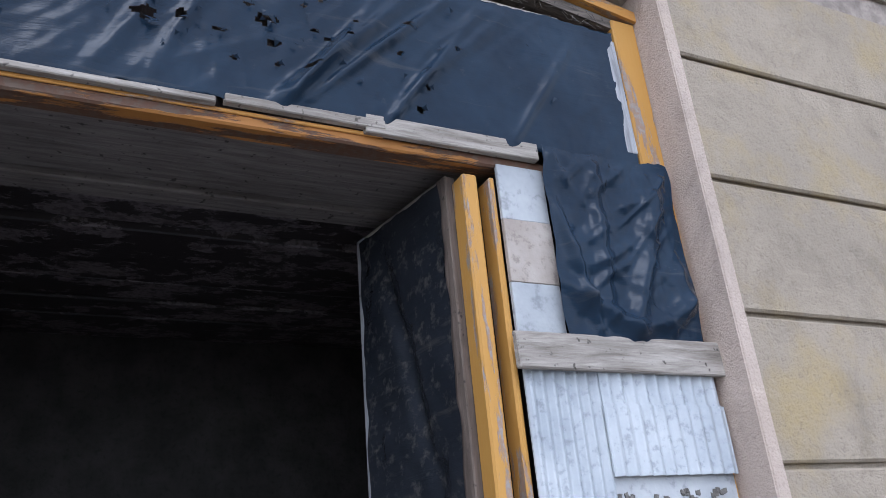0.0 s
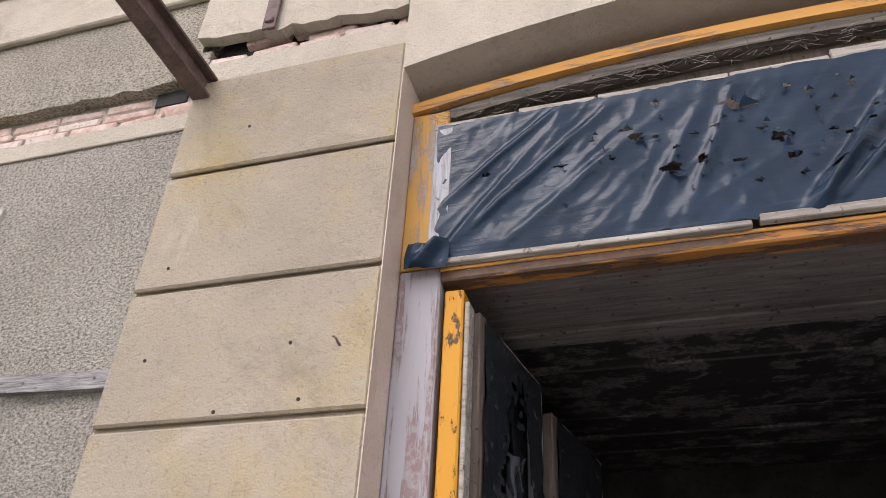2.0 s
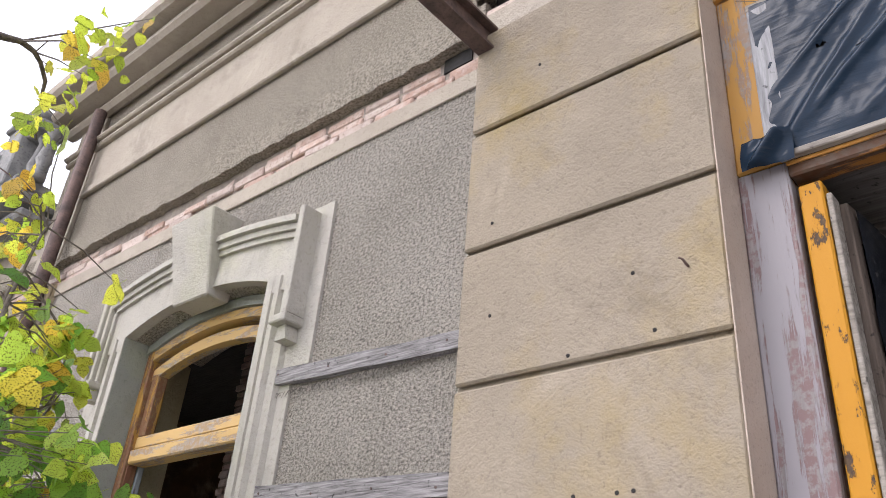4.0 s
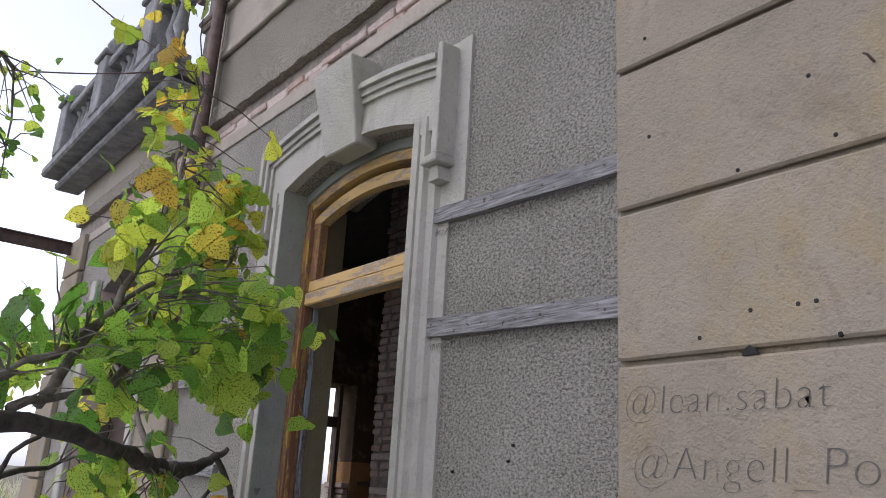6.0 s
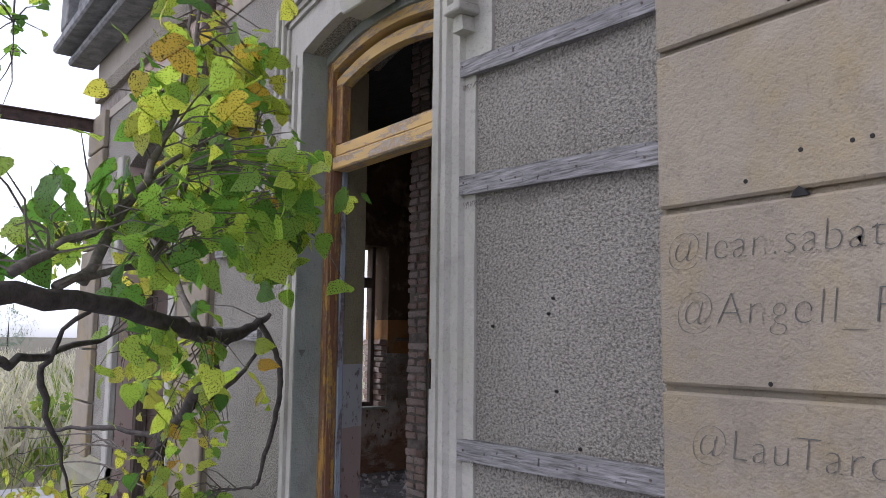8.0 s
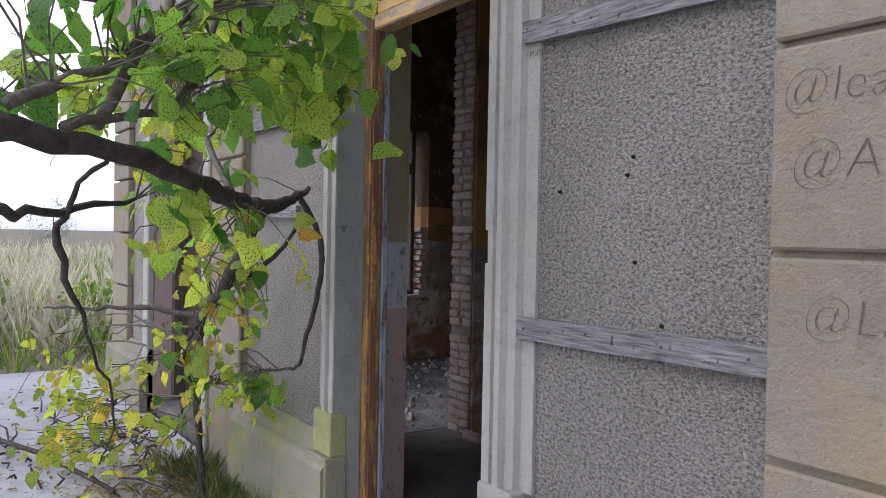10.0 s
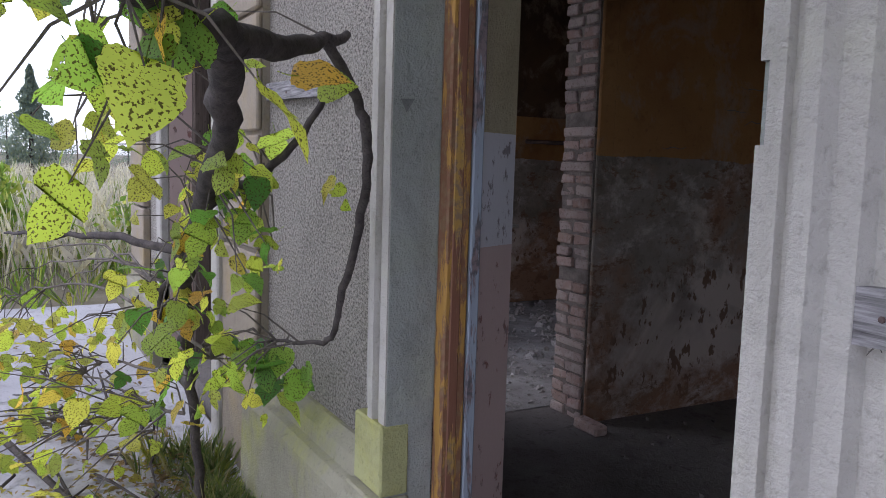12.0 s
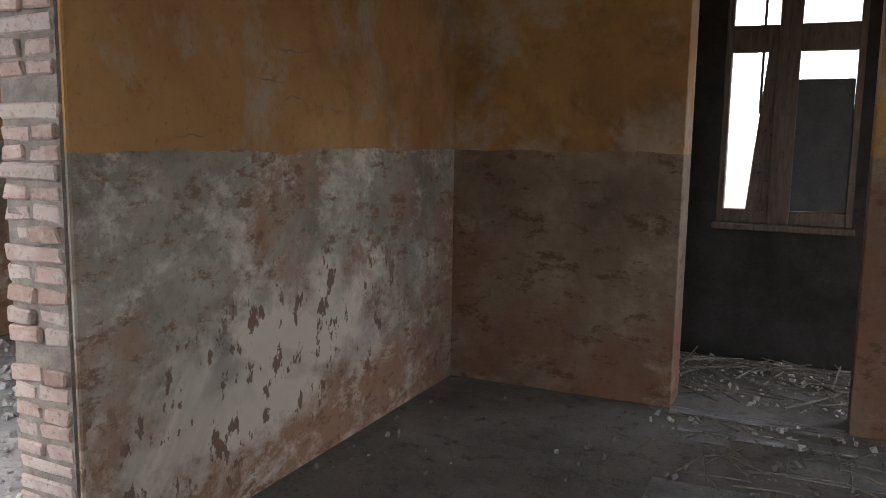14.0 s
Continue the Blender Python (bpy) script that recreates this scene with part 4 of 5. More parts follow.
for i in range(4):
    bm = bmesh.new()
    c = Vector((3.06 + i * 0.105, 0.056, 1.80))
    for k in range(26):
        a, r = random.uniform(0, 6.28), random.uniform(0.0, 0.042)
        add_box(bm, c.x + r * math.cos(a) - 0.006, c.x + r * math.cos(a) + 0.006, 0.058, 0.064, c.z + r * 1.2 * math.sin(a) - 0.006, c.z + r * 1.2 * math.sin(a) + 0.006, 0, 0.003)
    tagged(part("tar_print", bm, INK), "dark round tar print on the pale panel", "stain", "round prints on the panel")


def leaf_door(name, hx, hy, far, top, sheet_holes, label):
    """An inward-opened glazed door leaf whose panes are covered with black film."""
    d = thing(name, label, "door")
    L = math.hypot(far[0] - hx, far[1] - hy)
    m = Matrix.Translation((hx, hy, 0)) @ Matrix.Rotation(math.atan2(far[1] - hy, far[0] - hx), 4, "Z")
    d.matrix_world = m
    boxed("stile", (0, 0.05, -0.02, 0.02, 0.0, top), DARKWOOD, d, bevel=0.004)
    boxed("stile", (L - 0.05, L, -0.02, 0.02, 0.0, top), BOARD_V, d, bevel=0.004)
    boxed("rail", (0.05, L - 0.05, -0.018, 0.018, top - 0.05, top), BOARD, d, bevel=0.004)
    boxed("rail", (0.05, L - 0.05, -0.018, 0.018, 0.9, 1.0), BOARD, d, bevel=0.004)
    boxed("panel", (0.05, L - 0.05, -0.01, 0.01, 0.0, 0.9), DARKWOOD, d, bevel=0)
    for sgn in (-1, 1):
        ob = plastic("film", 0.03, L - 0.03, 0.95, top - 0.02, sgn * 0.028, 30, 80, 0.012, [(L * 0.5, top - 0.5, 1.3, 0.03, 0.03), (L * 0.4, 1.6, 1.8, 0.03, 0.03)], sheet_holes, "", d, (), DUSTY_FILM)
    return d


leaf_door("door_leaf", 1.12, 0.16, (1.20, 0.72), 2.73, [(0.3, 2.2, 0.10, 0.34), (0.22, 1.75, 0.08, 0.2)], "inward-opened door leaf with torn hanging black film")
leaf_door("door_leaf", 1.22, 0.80, (1.32, 1.35), 2.66, [], "second folded door leaf covered in black film")
leaf_door("door_leaf", 2.67, 0.16, (2.572, 0.69), 2.80, [], "inward-opened door leaf covered in dusty black film")
# a torn flap of film hanging from the leaf
bm = bmesh.new()
g = {}
for i in range(15):
    for j in range(22):
        u, w = i / 14, j / 21
        wdt = 0.05 + 0.17 * w
        g[i, j] = bm.verts.new((1.19 + (u - 0.5) * wdt * 0.5 + 0.05 * noise.noise(Vector((u * 4, w * 5, 0))), 0.42 + (u - 0.5) * wdt + 0.05 * noise.noise(Vector((u * 5, w * 4, 3))), 2.36 - 0.62 * w + 0.04 * noise.noise(Vector((u * 6, w, 7)))))
for i in range(14):
    for j in range(21):
        bm.faces.new((g[i, j], g[i + 1, j], g[i + 1, j + 1], g[i, j + 1]))
tagged(part("plastic_flap", bm, DUSTY_FILM, smooth=True), "crumpled torn flap of black film hanging from the door leaf", "plastic sheet")

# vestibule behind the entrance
# The vestibule's darkness is put into the near-black colour of these walls.
struct(boxed("wall_vestibule_west", (0.75, 0.85, T1, 2.4, -0.1, 3.2), NEAR_BLACK, bevel=0))
struct(boxed("wall_vestibule_east", (3.5, 3.9, T1, 2.4, -0.1, 3.2), NEAR_BLACK, bevel=0))
struct(boxed("wall_vestibule_back", (0.85, 3.9, 2.2, 2.4, -0.1, 3.2), NEAR_BLACK, bevel=0))
# Pale boards near the opening, near-black ones behind: the light's fall-off is coloured in.
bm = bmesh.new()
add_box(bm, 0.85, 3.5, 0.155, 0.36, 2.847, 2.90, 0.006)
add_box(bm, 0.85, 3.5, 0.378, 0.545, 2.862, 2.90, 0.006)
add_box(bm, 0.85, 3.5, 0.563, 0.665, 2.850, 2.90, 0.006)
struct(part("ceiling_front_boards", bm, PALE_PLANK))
# Flaking rear boards, with the shade deeper in put into their colour.
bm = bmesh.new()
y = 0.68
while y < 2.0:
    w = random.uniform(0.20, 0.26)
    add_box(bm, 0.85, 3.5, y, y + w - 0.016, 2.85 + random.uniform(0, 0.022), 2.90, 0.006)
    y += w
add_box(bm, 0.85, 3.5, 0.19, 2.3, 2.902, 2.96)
struct(part("ceiling_vestibule", bm, SHADED_PEEL))
struct(boxed("floor_vestibule", (0.85, 3.5, 0.0, 2.3, -0.15, -0.02), FLOOR, bevel=0))

# ---- ironwork and scribbles on the facade ----
def iron_beam(x, z, length, y0=0.0, label="rusty iron beam stub jutting out of the wall"):
    bm = bmesh.new()
    h, w, t = 0.12, 0.075, 0.011
    prof = [(-w, 0), (w, 0), (w, t), (t / 2, t), (t / 2, h - t), (w, h - t), (w, h), (-w, h), (-w, h - t), (-t / 2, h - t), (-t / 2, t), (-w, t)]
    add_prism(bm, [(x + a * 0.5, z + b) for a, b in prof], y0 - length, y0 + 0.02)
    return tagged(part("iron_beam", bm, IRON), label, "iron beam", "canopy beams")


iron_beam(0.045, 3.70, 1.35, -0.03)
iron_beam(-6.95, 3.55, 1.35, -0.05)
br = thing("iron_bracket", "drilled rusty iron bracket plate hanging from the pilaster", "bracket")
boxed("plate", (0.255, 0.315, -0.075, -0.062, 4.02, 4.30), IRON, br, bevel=0.003)
boxed("lug", (0.265, 0.305, -0.085, -0.075, 4.05, 4.08), IRON, br, bevel=0.006)
bm = bmesh.new()
add_tube(bm, [(0.785, -0.05, 2.545), (0.785, -0.07, 2.547), (0.781, -0.078, 2.557), (0.772, -0.082, 2.562)], [0.004, 0.004, 0.0035, 0.003], 6)
tagged(part("hook", bm, IRON), "small rusty iron hook in the plaster pier", "hook")
# dark pipe in the angle of the far pier
bm = bmesh.new()
add_tube(bm, [(-3.62, -0.10, 5.1), (-3.62, -0.10, 2.2)], [0.045, 0.045], 10)
tagged(part("downpipe", bm, IRON, smooth=True), "dark iron rainwater pipe on the wall", "pipe")
ck = thing("pipe_clamp", "dark iron clamp with a pin on the wall", "clamp")
boxed("strap", (-3.80, -3.75, -0.075, -0.06, 3.55, 3.95), IRON, ck, bevel=0.004)
boxed("pin", (-3.92, -3.75, -0.10, -0.076, 3.74, 3.77), IRON, ck, bevel=0.004)
random.seed(11)
NAILS = [(0.13, 2.56), (0.415, 2.37), (0.43, 1.985), (0.555, 1.984), (0.60, 1.985), (0.65, 1.90), (0.625, 2.57), (0.68, 2.388), (0.30, 3.498), (0.28, 1.93), (0.33, 1.42), (0.12, 2.9)]
# Plug holes: no depth, their inner shade is a near-black stud.
for x, z in NAILS:
    bm = bmesh.new()
    add_tube(bm, [(x, -0.052, z), (x, -0.058, z)], [0.008, 0.005], 7)
    tagged(part("plug_hole_shade", bm, NEAR_BLACK), "small near-black stud painting the shade of a plug hole in the plaster pier", "hole", "plug holes in the pier")
# Pock marks likewise have their shade painted as small near-black studs.
for x, z in ((-0.496, 1.609), (-0.784, 1.57), (-0.46, 1.356), (-0.475, 1.66), (-0.357, 1.183)):
    bm = bmesh.new()
    add_tube(bm, [(x, 0.004, z), (x, -0.008, z)], [0.008, 0.005], 7)
    tagged(part("pock_shade", bm, NEAR_BLACK), "near-black stud painting the shade of a pock mark in the rough stucco", "hole", "pock marks in the stucco")
bm = bmesh.new()
add_tube(bm, [(0.355, -0.05, 1.13), (0.36, -0.075, 1.125), (0.365, -0.085, 1.14)], [0.012, 0.01, 0.008], 6)
tagged(part("iron_stub", bm, IRON), "rusty iron stub sticking out of the pier", "stub")
bm = bmesh.new()
k = [bm.verts.new(v) for v in ((-2.2815, 0.012, 1.462), (-2.2815, -0.03, 1.46), (-2.2815, -0.012, 1.425))]
bm.faces.new(k)
tagged(part("chip", bm, DULL_GREY), "flat dark grey triangle on the grey door reveal", "chip")


# Nothing is cut here: the notch's shade is a near-black sliver on the block.
bm = bmesh.new()
add_prism(bm, [(0.40, 1.872), (0.408, 1.888), (0.422, 1.897), (0.435, 1.888), (0.448, 1.873)], -0.0556, -0.05)
tagged(part("chip", bm, NEAR_BLACK), "near-black sliver painting the shade of a broken notch in the rusticated pier", "chip")
random.seed(52)
for y, z, n, dy in ((2.45, 1.62, 9, 0.022), (2.62, 1.56, 8, 0.02), (2.58, 1.75, 10, 0.024), (2.95, 1.53, 7, 0.02), (2.02, 1.41, 9, 0.022)):
    bm = bmesh.new()
    pts = [(-3.4285, y + i * dy, z + 0.022 * noise.noise(Vector((i * 0.3, y * 7, z * 5)))) for i in range(n)]
    add_tube(bm, pts, [0.0008 + 0.0016 * math.sin(math.pi * i / (n - 1)) for i in range(n)], 5)
    tagged(part("crack", bm, DULL_GREY), "dark curling crack in the ochre limewash", "crack", "cracks in the limewash")
for pts in (((-3.95, -0.12, 4.42), (-4.3, -0.6, 4.75), (-4.9, -1.4, 5.6), (-5.6, -2.4, 7.0)), ((-3.95, -0.12, 4.40), (-4.6, -0.9, 4.33), (-5.6, -2.1, 4.45), (-7.5, -4.4, 5.2))):
    bm = bmesh.new()
    p, r = bent(pts, [0.006] * 4, 5, 0.0)
    add_tube(bm, p, r, 5)
    tagged(part("cable", bm, IRON), "thin dark cable strung from the building corner", "cable", "cables at the corner")


def scribble(text, x, z, size, tilt=0.0, y=-0.0575):
    cu = bpy.data.curves.new("scribble", "FONT")
    cu.body, cu.size, cu.offset, cu.extrude, cu.shear = text, size, -0.032 * size, 0.0006, 0.12
    cu.space_character = 1.05
    cu.materials.append(INK)
    ob = new("scribble", cu)
    ob.matrix_world = Matrix.Translation((x, y, z)) @ Matrix.Rotation(radians(90), 4, "X") @ Matrix.Rotation(radians(tilt), 4, "Z")
    return tagged(ob, "faint dark handwriting scrawled on the plaster pier", "graffiti", "scrawls on the pier")


scribble("@lean.sabat", 0.025, 1.735, 0.115, 0)
scribble("@Angell_Pon", 0.05, 1.565, 0.125, 0)
scribble("@LauTaro.n", 0.09, 1.225, 0.115, 0)

# ---- balcony with balustrade on the far bay ----
BAL = thing("balustrade", "grey stone roof balustrade with turned balusters and ball finials", "balustrade")
boxed("cornice", (-7.3, -4.06, -0.26, -0.002, 4.28, 4.36), STONE, BAL, bevel=0.02)
boxed("lip", (-7.36, -4.06, -0.40, 0.3, 4.402, 4.50), STONE, BAL, bevel=0.02)
boxed("kerb", (-7.2, -4.06, -0.36, -0.1, 4.502, 4.58), STONE, BAL, bevel=0.01)
boxed("handrail", (-7.2, -4.06, -0.34, -0.14, 5.02, 5.11), STONE, BAL, bevel=0.015)
for x in (-7.05, -5.75, -4.45):
    boxed("pedestal", (x - 0.14, x + 0.14, -0.37, -0.09, 4.582, 5.14), STONE, BAL, bevel=0.012)
    boxed("pedestal_cap", (x - 0.17, x + 0.17, -0.40, -0.06, 5.142, 5.19), STONE, BAL, bevel=0.012)
    bm = bmesh.new()
    add_tube(bm, [(x, -0.23, 5.19 + h) for h in (0, 0.02, 0.05, 0.12, 0.19, 0.22)], [0.06, 0.05, 0.09, 0.12, 0.085, 0.01], 12)
    part("finial", bm, STONE, BAL, smooth=True)
for i in range(19):
    x = -6.82 + i * 0.155
    if abs(x + 5.75) < 0.17 or abs(x + 4.45) < 0.17:
        continue
    bm = bmesh.new()
    add_tube(bm, [(x, -0.23, 4.582 + h * 0.82) for h in (0, 0.06, 0.1, 0.2, 0.32, 0.46, 0.5, 0.534)], [0.055, 0.055, 0.03, 0.06, 0.042, 0.028, 0.05, 0.05], 10)
    part("baluster", bm, STONE, BAL, smooth=True)

# ---- far opening of the next room ----
JB = struct(new("door_3"))
boxed("brown_jamb", (-5.75, -5.742, 0.0, T1, -0.1, 3.0), JAMB_PINK, JB, bevel=0)
boxed("frame_post", (-5.742, -5.66, 0.14, 0.24, -0.1, 3.0), DARKWOOD, JB, bevel=0.006)
boxed("frame_post", (-4.34, -4.25, 0.14, 0.24, -0.1, 3.0), DARKWOOD, JB, bevel=0.006)
boxed("frame_rail", (-5.66, -4.34, 0.14, 0.24, 2.45, 2.55), DARKWOOD, JB, bevel=0.006)
for s in (0, 1):
    xs = [(-5.90, -5.75), (-4.25, -4.12)][s]
    boxed("moulding", (xs[0], xs[1], -0.06 - 0.02 * s, 0.0, -0.1, 3.1), TRIM, JB, bevel=0.01)

# ---- rooms ----
FLOORING = struct(boxed("floor", (-6.6, 0.45, 0.02, 4.25, -0.15, 0.0), FLOOR, bevel=0))
struct(boxed("floor_passage", (-3.4, 0.45, 4.25, 5.75, -0.15, -0.006), FLOOR, bevel=0))
struct(boxed("floor_rubble_bed", (-6.55, -3.74, 0.5, 4.2, -0.01, 0.006), DUST, bevel=0))
struct(boxed("floor_west", (-6.6, -3.43, 4.25, 5.2, -0.15, -0.002), FLOOR, bevel=0))
PART = struct(new("wall_partition"))
boxed("core", (-3.69, -3.43, 1.66, 5.2, 0.0, 4.0), INSIDE, PART, bevel=0)
boxed("render_edge", (-3.445, -3.424, 1.60, 1.70, 0.0, 4.0), INSIDE, PART, bevel=0.006)
random.seed(3)
z, row = 0.0, 0
while z < 3.95:
    h = random.uniform(0.047, 0.053)
    gap = abs(z - 0.70) < 0.04 or abs(z - 1.52) < 0.03
    cuts = [-3.705, -3.705 + (0.135 if row % 2 else 0.12) + random.uniform(-0.015, 0.015), -3.447]
    if random.random() < 0.2:
        cuts = [-3.705, -3.447]
    for a, b in zip(cuts, cuts[1:]):
        bm = bmesh.new()
        y = 1.586 + random.uniform(-0.008, 0.012) + (0.05 if gap else 0)
        add_box(bm, a + random.uniform(0.0, 0.012) + (0.03 if gap else 0), b - 0.010, y, 1.67, z + 0.002, z + h, 0.006, 0.007)
        part("brick", bm, BRICK, PART)
    z += h + random.uniform(0.008, 0.014)
    row += 1
boxed("mortar", (-3.69, -3.452, 1.598, 1.665, 0.0, 3.98), BACKING, PART, bevel=0)
BW = struct(new("wall_back"))
boxed("left", (-3.43, -2.135, 4.25, 4.50, 0.0, 4.0), INSIDE_BROWN, BW, bevel=0.004)
boxed("right", (-1.28, 0.0, 4.25, 4.50, 0.0, 4.0), INSIDE_BROWN, BW, bevel=0.004)
# Unseen gap between these two pieces, added to let light into the room.
boxed("right_low", (0.0, 0.45, 4.25, 4.50, 0.0, 0.8), INSIDE_BROWN, BW, bevel=0)
boxed("right_high", (0.0, 0.45, 4.25, 4.50, 2.9, 4.0), INSIDE_BROWN, BW, bevel=0)
boxed("over", (-2.135, -1.28, 4.25, 4.50, 2.75, 4.0), INSIDE_BROWN, BW, bevel=0)
# Unseen wall, its opening added to throw light on the partition.
WE = struct(new("wall_east"))
boxed("south", (0.45, 0.745, T1, 3.30, 0.0, 4.0), INSIDE, WE, bevel=0)
boxed("north", (0.45, 0.745, 3.98, 4.5, 0.0, 4.0), INSIDE, WE, bevel=0)
boxed("low", (0.45, 0.745, 3.30, 3.98, 0.0, 0.95), INSIDE, WE, bevel=0)
boxed("high", (0.45, 0.745, 3.30, 3.98, 2.45, 4.0), INSIDE, WE, bevel=0)
struct(boxed("wall_west_back", (-6.6, -3.69, 5.2, 5.45, 0.0, 4.0), INSIDE, bevel=0))
struct(boxed("ceiling", (-7.0, 0.745, T1, 5.8, 4.0, 4.1), PLANK, bevel=0))
struct(boxed("wall_passage_west", (-3.43, -2.75, 4.50, 5.75, 0.0, 4.0), INSIDE, bevel=0))
# Opening out of view, added to brighten the passage floor.
PE = struct(new("wall_passage_east"))
for d in ((4.50, 4.58, 0.0, 4.0), (5.42, 5.75, 0.0, 4.0), (4.58, 5.42, 2.1, 4.0)):
    boxed("pier", (-0.95, -0.78, *d), INSIDE, PE, bevel=0)
# Wall around the bright panes, coloured near black.
FW = struct(new("wall_passage_back"))
boxed("left", (-2.75, -2.10, 5.5, 5.75, 0.0, 4.0), NEAR_BLACK, FW, bevel=0)
boxed("right", (-1.30, -0.95, 5.5, 5.75, 0.0, 4.0), NEAR_BLACK, FW, bevel=0)
boxed("under", (-2.10, -1.30, 5.5, 5.75, 0.0, 0.90), NEAR_BLACK, FW, bevel=0)
boxed("over", (-2.10, -1.30, 5.5, 5.75, 2.62, 4.0), NEAR_BLACK, FW, bevel=0)
WN = struct(new("window_1"), "dark timber window with one boarded casement and bright open panes")
for d in ((-2.10, -2.06, 0.90, 2.62), (-1.34, -1.30, 0.90, 2.62), (-1.79, -1.66, 0.90, 2.62)):
    boxed("stile", (d[0], d[1], 5.5, 5.58, d[2], d[3]), DARKWOOD, WN, bevel=0.005)
for x0, x1, z0, z1 in ((-2.06, -1.79, 0.90, 0.99), (-2.06, -1.79, 1.985, 2.15), (-1.66, -1.34, 1.985, 2.15), (-2.06, -1.34, 2.52, 2.62), (-1.66, -1.34, 0.90, 0.99)):
    boxed("rail", (x0, x1, 5.503, 5.577, z0, z1), DARKWOOD, WN, bevel=0.005)
boxed("boarded_panel", (-1.66, -1.34, 5.52, 5.55, 0.99, 1.815), DARK_PANEL, WN, "dark board over a casement", bevel=0, wobble=0.006)
prism("leaning_slat", [(-1.925, 0.99), (-1.79, 0.99), (-1.79, 1.985), (-1.845, 1.985)], 5.515, 5.54, DARKWOOD, WN)
boxed("glazing_bar", (-1.885, -1.868, 5.53, 5.55, 1.6, 2.52), DARKWOOD, WN, bevel=0)
boxed("sill", (-2.12, -1.28, 5.44, 5.52, 0.86, 0.90), DARKWOOD, WN, bevel=0.006)
EW = struct(new("wall_end"))
boxed("low", (-7.1, -6.6, T1, 5.45, 0.0, 0.74), INSIDE, EW, bevel=0)
# Upper pieces take a darkened limewash: shade up high is put into the colour.
boxed("high", (-7.1, -6.6, T1, 5.45, 2.62, 4.0), SHADED_WASH, EW, bevel=0)
boxed("south", (-7.1, -6.6, T1, 2.30, 0.74, 2.62), INSIDE, EW, bevel=0)
boxed("north", (-7.1, -6.6, 3.26, 5.45, 0.74, 1.75), INSIDE, EW, bevel=0)
boxed("north", (-7.1, -6.6, 3.26, 5.45, 1.75, 2.62), SHADED_WASH, EW, bevel=0)
for i in range(12):
    bm = bmesh.new()
    add_box(bm, -7.0, -6.62, 3.16 + random.uniform(0, 0.05), 3.26, 0.745 + i * 0.065, 0.80 + i * 0.065, 0.006, 0.006)
    part("brick", bm, BRICK, EW)
W2 = struct(new("window_2"), "old timber window frame with missing glass")
for d in ((2.30, 2.35), (3.12, 3.17)):
    boxed("stile", (-6.82, -6.75, d[0], d[1], 0.74, 2.62), DARKWOOD, W2, bevel=0.004)
boxed("rail", (-6.82, -6.75, 2.35, 3.12, 2.13, 2.25), DARKWOOD, W2, bevel=0.004)
boxed("rail", (-6.82, -6.75, 2.35, 3.12, 0.74, 0.79), DARKWOOD, W2, bevel=0.004)
boxed("sill", (-6.7, -6.55, 2.3, 3.3, 0.715, 0.745), TRIM, W2, bevel=0.004)
bm = bmesh.new()
add_tube(bm, [(-6.56, 3.35, 1.52), (-6.56, 5.1, 1.52)], [0.02, 0.02], 8)
tagged(part("wall_pipe", bm, IRON, smooth=True), "dark pipe along the ochre wall", "pipe")
th = thing("threshold_board", "pale dusty boards lying across the inner doorway", "board")
boxed("plank", (-2.13, -1.30, 4.16, 4.25, 0.001, 0.022), BATTEN, th, bevel=0.004, wobble=0.006)
boxed("plank", (-2.05, -1.25, 3.92, 4.0, 0.001, 0.016), BATTEN, th, bevel=0.004, wobble=0.008)

# thin pale squares on the floor before the inner doorway
random.seed(44)
for i in range(5):
    for j in range(6):
        x, y = -2.30 + i * 0.255, 2.55 + j * 0.255
        if random.random() < 0.5 and y > 3.0 and i > 0:
            boxed("pale_square", (x, x + 0.248, y, y + 0.248, -0.01, 0.003 + random.uniform(0, 0.004)), PALE_FLOOR, FLOORING, bevel=0.002, wobble=0.002)

# rubble and litter
random.seed(21)


def rubble(name, zones, label, material):
    bm = bmesh.new()
    for x0, x1, y0, y1, n, s, z in zones:
        for i in range(n):
            c = Vector((random.uniform(x0, x1), random.uniform(y0, y1), z))
            r = s * random.uniform(0.25, 1.0) ** 2
            m = Matrix.Translation(c + Vector((0, 0, r * 0.25))) @ Euler([random.uniform(0, 6) for _ in range(3)]).to_matrix().to_4x4() @ Matrix.Diagonal((r, r * random.uniform(0.5, 1), r * random.uniform(0.3, 0.6), 1))
            g = bmesh.ops.create_cube(bm, size=1, matrix=m)
            for v in g["verts"]:
                v.co += Vector([random.uniform(-0.2, 0.2) * r for _ in range(3)])
    return tagged(part(name, bm, material), label, "rubble", kind="stuff")


rubble("rubble", [(-6.4, -3.75, 0.6, 4.9, 1100, 0.06, 0.0), (-5.4, -3.75, 0.7, 3.6, 1500, 0.032, 0.0), (-3.4, -0.6, 1.6, 4.2, 26, 0.03, 0.0), (-2.2, -1.1, 3.9, 4.2, 60, 0.035, 0.004), (-2.7, -1.0, 4.5, 5.45, 420, 0.03, -0.006), (-2.7, -1.0, 4.9, 5.45, 60, 0.07, -0.006)], "broken plaster rubble scattered over the floors", RUBBLE)
rubble("grit", [(-3.4, -0.6, 1.4, 4.2, 110, 0.026, 0.0), (-3.42, -2.9, 1.6, 4.2, 60, 0.024, 0.0), (-2.4, -0.9, 2.9, 4.2, 170, 0.028, 0.004)], "dirty grey plaster grit scattered over the room floor", FLOOR)
